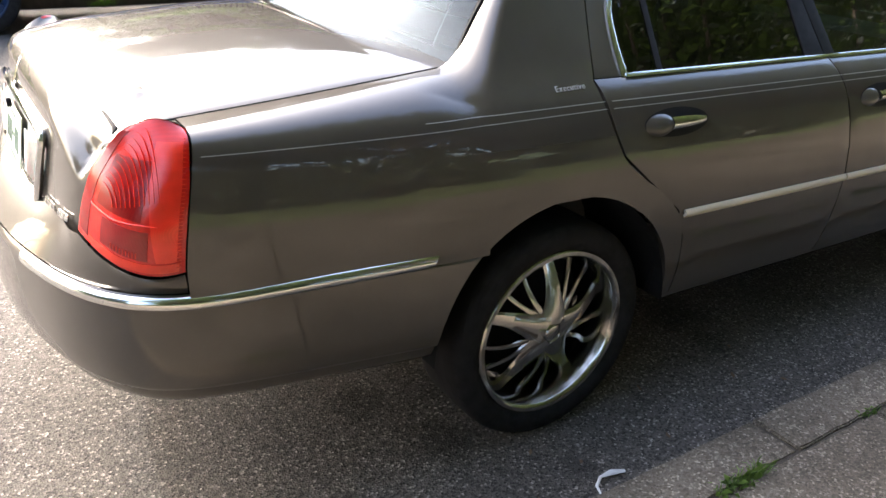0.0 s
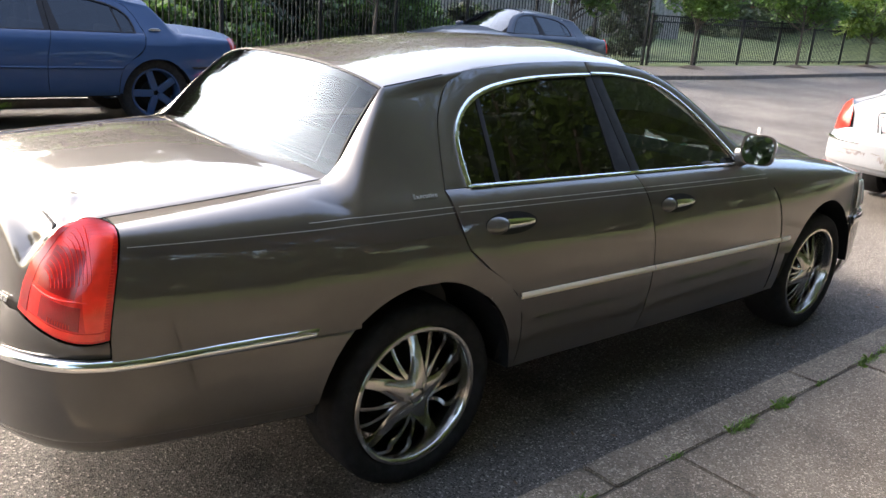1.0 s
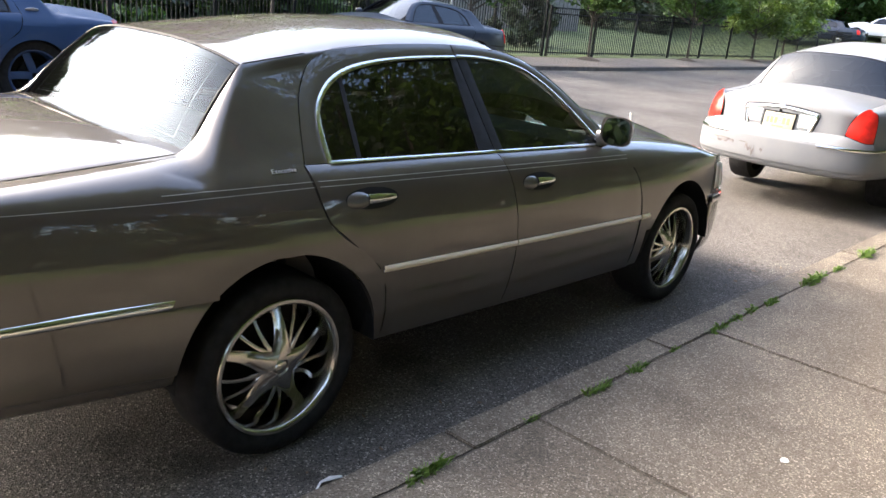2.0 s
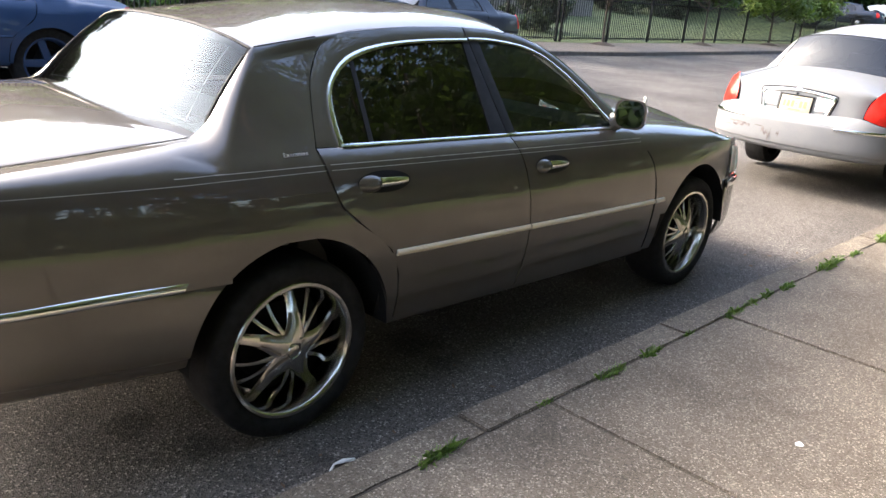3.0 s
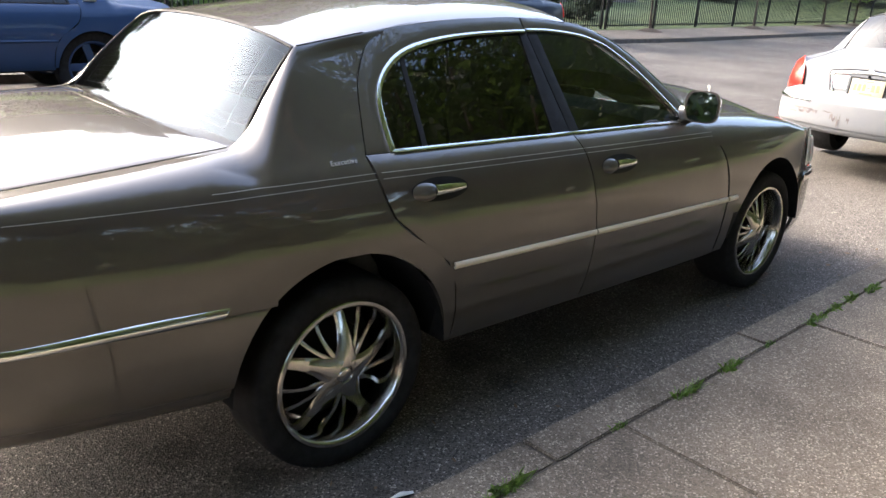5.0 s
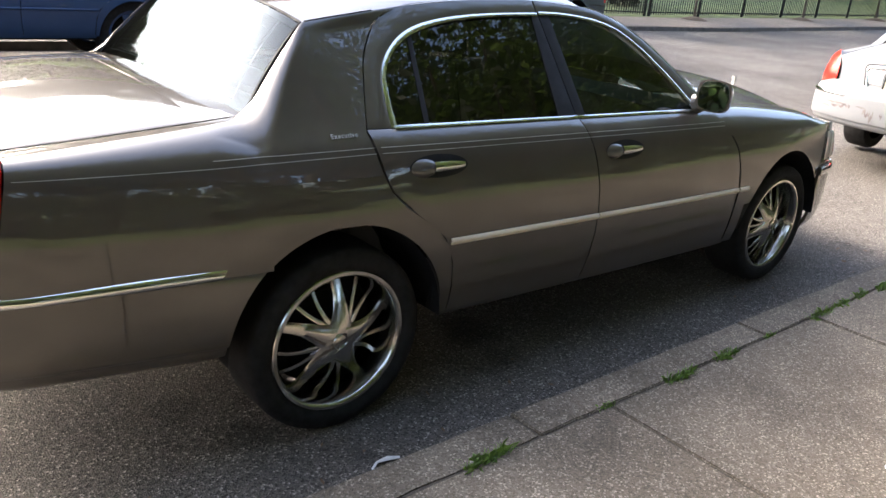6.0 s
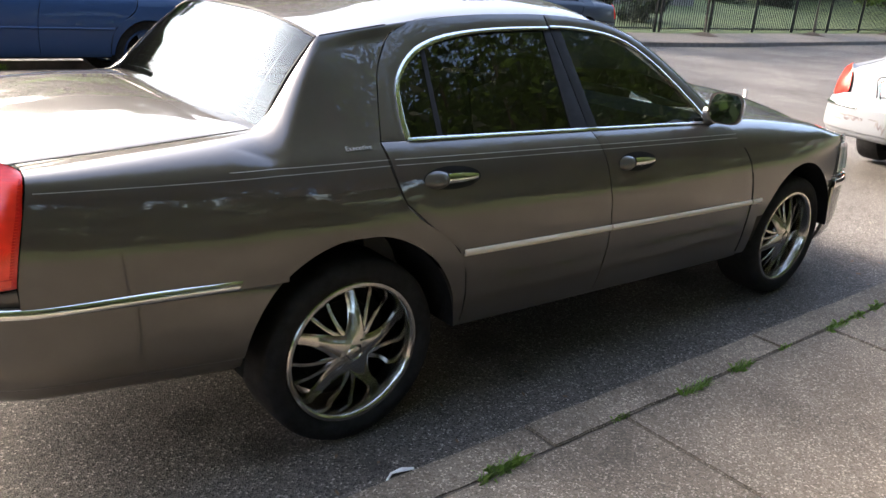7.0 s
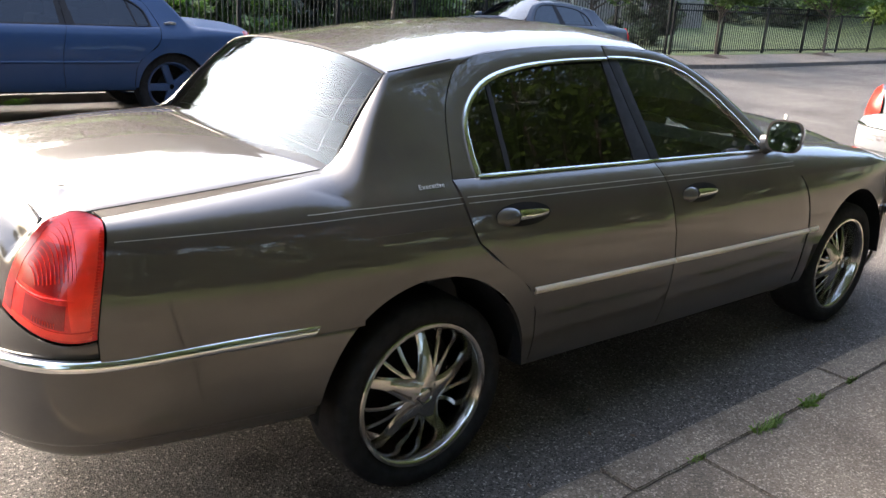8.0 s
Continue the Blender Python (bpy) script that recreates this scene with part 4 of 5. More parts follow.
        y = lerp(p[1], q[1], v)
        return (lerp(p[0], q[0], v), sg * y, lerp(p[2], q[2], v) + 0.014 * math.sin(math.pi * v) * (1 - 0.3 * k))
    put("bumper_shelf", shelf, 80, 8, skin, rb, 0.0, towards=(-0.9, 0, 0.3))
    for sg in (-1, 1):
        def chrome(u, v):
            p = bumper_point(lerp(-0.0, 8.3, u) if u > 0.02 else 0.0, lerp(0.664, 0.702, v) + 0.016 * (1 - smooth01(u / 0.45)), 0.010 * (0.2 + math.sin(math.pi * v)) + wide)
            x = p[0] if u > 0.5 else min(p[0], -0.385)
            return (x, sg * p[1], p[2])
        put("bumper_strip", chrome, 80, 8, trim, rb, 0.008, "chrome strip", towards=(-0.3, 0, 0.7), us=[i / 80 for i in range(4, 81)])
    # number plate, its chrome frame and reversing lamps on the lid
    tail_skin = lid(False)

    def rear_at(y, z, out=0.0):
        a, b = 0.66, 1.0
        for _ in range(22):
            c = (a + b) / 2
            q = tail_skin(0.5 + 0.5 * min(max(y / 0.66, -1), 1), c)
            a, b = (c, b) if q[2] > z else (a, c)
        return (q[0] - out, y, z)

    def outline(k):
        """Half width and height round the frame, k = 0 at its outside and 1 at its inside."""
        inset = 0.030 * k
        w1, w0, z1, z0 = (0.405 - inset, 0.345 - inset, 0.985 - inset, 0.772 + inset) if hero else (0.380 - inset, 0.330 - inset, 0.978 - inset, 0.748 + inset)
        pts = [(-w0, z0)]
        pts += [(-w0 - (w1 - w0) * t, z0 + (z1 - 0.035 - z0) * t) for t in (0.3, 0.6, 0.85)]
        pts += [(-w1 + 0.035 * (1 - math.cos(g)), z1 - 0.035 + 0.035 * math.sin(g)) for g in (0.0, 0.4, 0.8, 1.2, 1.57)]
        pts += [(-w1 + 0.035 + (w1 - 0.035) * t, z1 + 0.028 * math.sin(math.pi / 2 * t)) for t in (0.2, 0.4, 0.6, 0.8, 1.0)]
        return pts + [(-y, z) for y, z in reversed(pts[:-1])]

    rings = [outline(k) for k in (0, 0.25, 0.5, 0.75, 1)]
    fr = bmesh.new()
    add_sheet(fr, lambda u, v: place(rear_at(*rings[int(round(v * 4))][int(round(u * (len(rings[0]) - 1)))], 0.004 + 0.016 * math.sin(math.pi * (0.15 + 0.7 * v)))), len(rings[0]) - 1, 4, 0.014, (0, 0, 0.9))
    part("plate_frame", fr, trim, boot, "chrome plate frame")
    for sg in (-1, 1):
        bl = bmesh.new()
        add_sheet(bl, lambda u, v: place(rear_at(sg * lerp(0.195, lerp(0.318, 0.362, v), u), lerp(0.815, 0.945, v), 0.004 + 0.008 * math.sin(math.pi * u) * math.sin(math.pi * v))), 10, 10, 0.010, (0, 0, 0.9))
        lens_ob = part("reversing_lamp", bl, CLEAR, boot, "clear ribbed reversing lamp")
        for k in range(9):
            rib = bmesh.new()
            t = 0.1 + 0.1 * k
            add_tube(rib, [place(rear_at(sg * lerp(0.195, lerp(0.318, 0.362, v), t), lerp(0.825, 0.935, v), 0.012)) for v in (0, 0.33, 0.66, 1)], 0.0022, 4)
            part("lens_rib", rib, CLEAR, lens_ob)
    if not hero:
        seam = bmesh.new()
        add_tube(seam, [place(rear_at(y, z, 0.002)) for y, z in outline(-0.25)], 0.0055, 6)
        part("frame_seam", seam, BLACK, boot)
        recess = part("plate_recess", box(-0.002, 0.0, -0.176, 0.176, -0.092, 0.092, 0.001), BLACK, boot)
        recess.matrix_local = Matrix.Translation(place(rear_at(0, 0.856, 0.005))) @ pose(0, 0, 0, 0, 10, 0)
    plate = box(-0.004, 0.0, -0.155, 0.155, -0.076, 0.076, 0.0015)
    plate_ob = part("number_plate", plate, PLATE if hero else PLATE_TAN, boot)
    plate_ob.matrix_local = Matrix.Translation(place(rear_at(0, 0.872 if hero else 0.856, 0.008))) @ pose(0, 0, 0, 0, 10, 0)
    for y0, y1, z0, z1 in ((-0.115, -0.085, -0.035, 0.030), (-0.070, -0.040, -0.035, 0.030), (-0.025, 0.0, -0.006, 0.004), (0.012, 0.042, -0.035, 0.030), (0.055, 0.085, -0.035, 0.030), (0.098, 0.125, -0.035, 0.030), (-0.06, 0.06, -0.066, -0.054), (-0.05, 0.05, 0.050, 0.060)):
        part("ink_bar", box(-0.0055, -0.0038, y0, y1, z0, z1), INK if hero else BROWN_INK, plate_ob)
    lock = bmesh.new()
    add_lathe(lock, [(0.001, 0.0), (0.010, 0.0), (0.013, 0.004), (0.013, 0.012)], 16, 1)
    lock_ob = part("lid_lock", lock, BLACK, boot)
    lock_ob.matrix_local = Matrix.Translation(place(rear_at(0, 0.957, 0.014))) @ pose(0, 0, 0, 0, 0, -90)
    em = bmesh.new()
    add_box(em, -0.008, 0.008, -0.010, 0.010, 0.0, 0.078, 0.004)
    add_box(em, -0.006, 0.006, -0.024, 0.024, 0.006, 0.018, 0.003)
    tip = rear_at(0, 1.000, 0.006)
    for v in em.verts:
        v.co = Vector(place((tip[0] + v.co.x + v.co.z * 0.42, v.co.y, tip[2] + v.co.z)))
    part("emblem", em, trim, boot, "small chrome emblem")
    if hero:
        for k in range(8):
            if k == 4:
                continue
            part("letter_bar", box(-0.003, 0.0, -0.008, 0.008, -0.009, 0.009, 0.001, Matrix.Translation(place(rear_at(-0.400 - 0.024 * k, 0.805 + 0.001 * k, 0.003))) @ pose(0, 0, 0, 0, 14, 4 + 2 * k)), CHROME, boot)
        crushed = lid(True)
        tear = bmesh.new()
        add_tube(tear, [place((lambda q: (q[0], q[1], q[2] + 0.001))(crushed(u, v))) for u, v in ((0.105, 0.640), (0.080, 0.640), (0.055, 0.645), (0.030, 0.655), (0.020, 0.670))], [0.002, 0.005, 0.006, 0.007, 0.003], 6)
        part("torn_edge", tear, BLACK, boot, "dark torn metal edge")
        curve = bpy.data.curves.new("trim_badge", "FONT")
        curve.body, curve.size, curve.extrude, curve.space_character = "Executive", 0.0235, 0.0014, 1.15
        curve.materials.append(SILVERING)
        badge = new("trim_badge", curve)
        badge.parent = car
        badge.matrix_local = pose(-0.040, -0.004 - flank_h(-0.04, 1.078), 1.080, 54, 0, 1.0)
        tagged(badge, label="small chrome letters")
        orn = bmesh.new()
        add_tube(orn, [(3.80, -0.012, 1.03), (3.80, -0.012, 1.115), (3.80, 0.012, 1.115), (3.80, 0.012, 1.03)], 0.0032, 6)
        add_box(orn, 3.797, 3.803, -0.003, 0.003, 0.98, 1.11, 0.001)
        for v in orn.verts:
            v.co = Vector(place(v.co))
        part("bonnet_ornament", orn, CHROME, car, "upright chrome ornament")
        # glass heater lines and film edge
        for k in range(14):
            t = 0.10 + 0.058 * k
            wire = bmesh.new()
            add_sheet(wire, lambda u, v: place((lambda p: (p[0] + 0.006, p[1], p[2] - 0.008))(rear_glass(lerp(0.10, 0.90, u), t + 0.0014 * v))), 20, 1, 0.0, (0.6, 0, 0.7))
            part("heater_wire", wire, HEATER, car)
        for fn in (lambda u, v: (lerp(0.075, 0.925, u), 0.075 + 0.006 * v), lambda u, v: (0.925 + 0.0025 * v, lerp(0.075, 0.93, u)), lambda u, v: (0.075 + 0.0025 * v, lerp(0.075, 0.93, u))):
            wire = bmesh.new()
            add_sheet(wire, lambda u, v: place((lambda p: (p[0] + 0.006, p[1], p[2] - 0.008))(rear_glass(*fn(u, v)))), 20, 1, 0.0, (0.6, 0, 0.7))
            part("film_edge", wire, HEATER, car)
    # cabin
    fl = bmesh.new()
    add_box(fl, *place((-0.45, 0, 0))[:1], *place((3.6, 0, 0))[:1], -0.74, 0.74, 0.32 - drop, 0.40 - drop, 0.02)
    part("underbody", fl, UNDER, car)
    bay = bmesh.new()
    add_box(bay, -1.12, -0.36, -0.66, 0.66, 0.42 - drop, 1.02 - drop, 0.02)
    part("luggage_bay", bay, UNDER, car)
    inner = bmesh.new()
    add_sheet(inner, lambda u, v: (lambda p: (p[0], p[1] * 0.97, p[2] - 0.035))(place(roof(u, v))), 12, 8, 0.0, (0.7, 0, 3.0))
    part("headliner", inner, LINER, car)
    shelf_bm = bmesh.new()
    add_box(shelf_bm, -0.30, 0.16, -0.66, 0.66, 1.03 - drop, 1.06 - drop, 0.01)
    part("parcel_shelf", shelf_bm, DASH, car)
    wall_bm = bmesh.new()
    add_box(wall_bm, -0.34, -0.30, -0.70, 0.70, 0.4 - drop, 1.09 - drop, 0.0)
    part("bulkhead", wall_bm, UNDER, car)
    for x, y, w, h in ((0.34, 0.0, 1.25, 0.62), (1.38, -0.37, 0.56, 0.66), (1.38, 0.37, 0.56, 0.66)):
        sb = bmesh.new()
        add_box(sb, x - 0.09, x + 0.09, y - w / 2, y + w / 2, 0.52 - drop, 0.52 + h - drop, 0.06, Matrix.Translation((x, 0, 0.5)) @ Matrix.Rotation(radians(-14), 4, "Y") @ Matrix.Translation((-x, 0, -0.5)))
        add_box(sb, x + 0.02, x + 0.55, y - w / 2, y + w / 2, 0.40 - drop, 0.58 - drop, 0.06)
        if w < 1:
            add_box(sb, x - 0.22, x - 0.12, y - 0.13, y + 0.13, 1.16 - drop, 1.34 - drop, 0.04)
        part("seat", sb, SEAT, car, "grey leather seat")
    db = bmesh.new()
    add_box(db, 1.95, 2.35, -0.70, 0.70, 0.72 - drop, 1.06 - drop, 0.08)
    part("dashboard", db, DASH, car)
    ring = bmesh.new()
    add_tube(ring, [(1.86 + 0.06 * math.sin(a), 0.37 + 0.19 * math.cos(a), 1.00 - drop + 0.18 * math.sin(a)) for a in [k * math.tau / 20 for k in range(21)]], 0.014, 6, caps=False)
    part("steering_wheel", ring, DASH, car)
    # wheels
    style, r, rim = wheel
    for wx, wname in ((0.0, "rear"), (ARCH_X + stretch, "front")):
        for s in (-1, 1):
            build_wheel(car, wx, s * 0.930 if hero else s * 0.90, r + (0.002 if hero else 0), r, rim, s, WHEEL_CHROME if hero else RUST if style == "drum" else WORN if style == "cover" else skin, style)
    return car


car = build_car("saloon_car", pose(0, 0, 0), GREY, "taupe grey metallic saloon with chrome wheels and a dented boot", True, 0.02, ("flame", 0.352, 0.266), (TINT, PRIVACY, REAR), RED, CHROME)


# ---------------------------------------------------------------- street
def rise(x, y):
    """The street climbs gently ahead on its far side."""
    return (0.09 * smooth01((x - 3) / 8) + 0.014 * min(max(0.0, x - 22.0), 100)) * smooth01((y - 1.5) / 6)


def kerb_y(x):
    """The far kerb swings away past the crossing."""
    return 8.9 + 2.6 * smooth01((x - 2.5) / 11)


def strip_mesh(xs, ys, zf, thick=0.0):
    bm = bmesh.new()
    grid = [[bm.verts.new((x, y, zf(x, y))) for y in ys] for x in xs]
    for i in range(len(xs) - 1):
        for j in range(len(ys) - 1):
            bm.faces.new((grid[i][j], grid[i + 1][j], grid[i + 1][j + 1], grid[i][j + 1]))
    return bm


def steps(a, b, d):
    n = max(1, round((b - a) / d))
    return [a + (b - a) * i / n for i in range(n + 1)]


far_x = [-300, -150, -80, -40] + steps(-25, 50, 2.5)


def ground_z(x, y):
    z = rise(x, min(y, 12)) - 0.12
    z += 0.30 * smooth01((y - kerb_y(x) - 2.2) / 0.5)
    return z + (0.19 if y < -5.0 else 0) + 2.4 * smooth01((y - 17) / 30) * smooth01((x - 10) / 25) + 1.8 * smooth01((x - 49) / 14) * (1 - 0.5 * smooth01((y - 17) / 30))


ground = part("ground", strip_mesh([-600, -200, -60] + steps(-30, 80, 2.5) + [120, 300, 700], [-600, -150, -40, -12, -7, -6.0, -5.1, -4.3, -1.5, 2, 4, 6, 8.8, 10.8, 11.3, 11.8, 12.3, 12.8, 13.3, 13.8, 14.3, 16, 19, 23, 30, 60, 150, 600], ground_z), LAWN)
tagged(ground, "grassy ground with mown lawns beside the street", "ground", kind="structure")
road = part("road", strip_mesh(far_x, [-1.36, -0.6, 0, 1, 2, 3, 4, 5, 6, 7, 8, 10, 11.7], lambda x, y: rise(x, y)), ASPHALT)
tagged(road, "worn grey asphalt street with loose grit", "road", kind="structure")

# near pavement: bed, kerb stones and slabs with open joints
bed = part("pavement", strip_mesh(steps(-30, 60, 5), [-5.05, -2.4, -1.34], lambda x, y: 0.092), SOIL)
tagged(bed, "brown exposed aggregate pavement with weedy joints", "pavement", kind="structure")


def slab_mesh(x0, x1, y0, y1, z0, z1, lean=0.0, seed=0, chip=0.002):
    rng = random.Random(seed)
    bm = box(x0, x1, y0, y1, z0, z1)
    bmesh.ops.subdivide_edges(bm, edges=[e for e in bm.edges if abs(e.verts[0].co.x - e.verts[1].co.x) > 0.3], cuts=24)
    for v in bm.verts:
        if v.co.z > (z0 + z1) / 2:
            v.co.z += lean * (v.co.x - (x0 + x1) / 2)
        if abs(v.co.y - y0) < 1e-4 or abs(v.co.y - y1) < 1e-4:
            v.co.y += rng.uniform(-chip, chip)
    bmesh.ops.bevel(bm, geom=[e for e in bm.edges if len(e.link_faces) == 2 and e.calc_face_angle() > 0.8], offset=0.005, segments=2, affect="EDGES")
    return bm


x = -11.92
k = 0
while x < 22:
    ob = part("slab", slab_mesh(x + 0.006, x + 1.594, -5.0, -1.487, 0.02, 0.103 + 0.004 * math.sin(k * 2.3), 0.002 * math.sin(k * 1.7), k), WALKWAY, bed)
    x, k = x + 1.6, k + 1
x = -11.90
while x < 22:
    ob = part("kerb_stone", slab_mesh(x + 0.005, x + 1.545, -1.475, -1.312, -0.05, 0.100 + 0.003 * math.sin(k * 1.9), 0.0015 * math.sin(k), k, 0.003), KERB, bed)
    x, k = x + 1.55, k + 1
rest = part("far_paving", box(22.2, 60, -5.0, -1.312, -0.05, 0.10), WALKWAY, bed)

# far pavement
far_walk = part("far_pavement", strip_mesh(far_x, [0.16, 1.2, 2.45], lambda x, y: rise(x, 10) + 0.135 + 0.02 * y), PALE_WALK)
for v in far_walk.data.vertices:
    v.co.y += kerb_y(v.co.x)
tagged(far_walk, "pale concrete pavement across the street", "pavement", kind="structure")
fk = bmesh.new()
for a, b in zip(far_x, far_x[1:]):
    va = [fk.verts.new((a, kerb_y(a) + y, rise(a, 10) + z)) for y, z in ((0, -0.05), (0.02, 0.12), (0.17, 0.138))]
    vb = [fk.verts.new((b, kerb_y(b) + y, rise(b, 10) + z)) for y, z in ((0, -0.05), (0.02, 0.12), (0.17, 0.138))]
    for i in range(2):
        fk.faces.new((va[i], vb[i], vb[i + 1], va[i + 1]))
tagged(part("far_kerb", fk, SHADED_KERB, smooth=20), "weathered concrete kerb across the street, its shaded face coloured dark", "kerb", kind="structure")

# ---------------------------------------------------------------- other cars
build_car("parked_car", pose(2.05, 7.95, 0.0, 0, 0, 180), BLUE, "dull blue saloon riding high on large wheels, parked across the street", wheel=("star", 0.42, 0.30), lamps=RED_DEEP, trim=BLACK, drop=-0.04)
build_car("parked_car", pose(12.6, 10.3, rise(12.6, 10.3) + 0.09, 0, 0, 180), SLATE, "slate blue saloon parked farther along the street", trim=BLACK)
oval = bmesh.new()
add_lathe(oval, [(0.001, 0.0), (0.034, 0.0), (0.040, 0.003), (0.040, 0.008)], 24, 1)
for v in oval.verts:
    v.co.x *= 1.9
ob = part("pillar_badge", oval, SILVERING, bpy.data.objects["parked_car"], "small pale oval badge")
ob.matrix_local = pose(-0.02, flank_h(-0.02, 1.13) + 0.004, 1.17, -48, 0, 0)
limo = build_car("limousine", pose(7.95, -0.06, 0.03, 0, 0, -2), SILVER, "silver white limousine with scraped bumper, parked ahead at the kerb", wheel=("drum", 0.31, 0.20), stretch=2.5, tall=0.18, wide=0.045, category="car")


rng = random.Random(8)
for s0, z0, w, h in ((7.2, 0.60, 0.34, 0.010), (7.6, 0.575, 0.22, 0.018), (6.8, 0.555, 0.16, 0.008), (8.3, 0.585, 0.14, 0.020), (9.6, 0.55, 0.10, 0.040), (10.0, 0.53, 0.05, 0.060), (9.2, 0.60, 0.12, 0.008), (10.6, 0.56, 0.05, 0.035)):
    mark = bmesh.new()
    jag = [rng.uniform(-1, 1) for _ in range(12)]
    add_sheet(mark, lambda u, v: bumper_point(s0 + u * w * 4, z0 + h * ((v - 0.5) * (0.5 + abs(jag[int(u * 10)])) + 0.7 * jag[int(u * 10) + 1]), 0.054), 10, 2, 0.0, (-0.3, 0, 0.5))
    part("scrape_mark", mark, SCRAPE, limo, "dark scraped patch on the bumper", smooth=0)


build_car("distant_car", pose(59.0, 12.5, ground_z(59, 12.5) + 0.12, 0, 0, 100), WHITE, "white car parked on the rise beyond the lawn", trim=BLACK)
build_car("distant_car", pose(57.0, 9.2, ground_z(57, 9.2) + 0.12, 0, 0, 100), SILVER, "silver car parked on the rise beyond the lawn", trim=BLACK)
build_car("distant_car", pose(55.0, 15.2, ground_z(55, 15.2) + 0.12, 0, 0, 95), SLATE, "dark car parked on the rise beyond the lawn", trim=BLACK)


# ---------------------------------------------------------------- fence
def build_fence(x0, n, bay, high, gap, label):
    fence = empty("iron_fence", pose(0, 0, 0), label, "fence")

    def at(x):
        return (x, kerb_y(x) + 2.85, rise(x, 12) + 0.17)

    first = part("picket", box(-0.010, 0.010, -0.010, 0.010, 0.06, high), IRON, fence, smooth=0)
    first.location = at(x0 + gap * 0.5)
    picket = first.data
    for i in range(n + 1):
        x, y, z = at(x0 + i * bay)
        part("post", box(x - 0.038, x + 0.038, y - 0.038, y + 0.038, z - 0.1, z + high + 0.06, 0.006), IRON, fence)
    for i in range(n):
        a, b = at(x0 + i * bay), at(x0 + (i + 1) * bay)
        for t in (0.14, high - 0.22, high - 0.02):
            r = bmesh.new()
            add_tube(r, [(a[0], a[1], a[2] + t), (b[0], b[1], b[2] + t)], 0.024, 4)
            part("rail", r, IRON, fence, smooth=0)
        p = bmesh.new()
        for j in range(1, int(bay / gap)):
            x, y, z = at(a[0] + j * gap)
            if 4.0 < x < 40.0:
                ob = new("picket", picket)
                ob.parent, ob.location = fence, (x, y, z)
            else:
                add_box(p, x - 0.010, x + 0.010, y - 0.010, y + 0.010, z + 0.06, z + high)
        if p.verts:
            part("far_picket", p, IRON, fence, kind="stuff", smooth=0)
        else:
            p.free()
    return fence


build_fence(-14.0, 13, 2.75, 2.40, 0.125, "tall black iron picket fence before dense shrubs")
build_fence(22.0, 12, 2.93, 1.72, 0.135, "black iron picket fence along the lawn")


# ---------------------------------------------------------------- trees
def leaf_mesh(name, clumps, count, size, seed):
    """Folded leaves scattered in clumps of (centre, radius)."""
    rs = np.random.default_rng(seed)
    n = len(clumps) * count
    centre = np.repeat(np.array([c for c, r in clumps], float), count, axis=0)
    spread = np.repeat(np.array([(r, r, r * 0.75) for c, r in clumps], float), count, axis=0)
    d = rs.normal(size=(n, 3))
    d /= np.linalg.norm(d, axis=1, keepdims=True)
    p = centre + d * spread * rs.random((n, 1)) ** 0.45
    ax, ay, az = rs.uniform(-0.9, 0.9, n), rs.uniform(-0.9, 0.9, n), rs.uniform(0, math.tau, n)
    cx, sx, cy, sy, cz, sz = np.cos(ax), np.sin(ax), np.cos(ay), np.sin(ay), np.cos(az), np.sin(az)
    turn = np.stack([np.stack([cy * cz, sx * sy * cz - cx * sz, cx * sy * cz + sx * sz], 1), np.stack([cy * sz, sx * sy * sz + cx * cz, cx * sy * sz - sx * cz], 1), np.stack([-sy, sx * cy, cx * cy], 1)], 1)
    shape = np.array([(-1, 0, 0), (-0.1, -0.45, 0.1), (1, 0, -0.12), (0.1, 0.45, 0.1)])
    v = p[:, None, :] + np.einsum("nij,kj->nki", turn, shape) * (size * rs.uniform(0.6, 1.3, n))[:, None, None]
    me = bpy.data.meshes.new(name)
    me.vertices.add(4 * n)
    me.vertices.foreach_set("co", v.astype(np.float32).ravel())
    me.loops.add(4 * n)
    me.loops.foreach_set("vertex_index", np.arange(4 * n, dtype=np.int32))
    me.polygons.add(n)
    me.polygons.foreach_set("loop_start", np.arange(0, 4 * n, 4, dtype=np.int32))
    me.update(calc_edges=True)
    return me


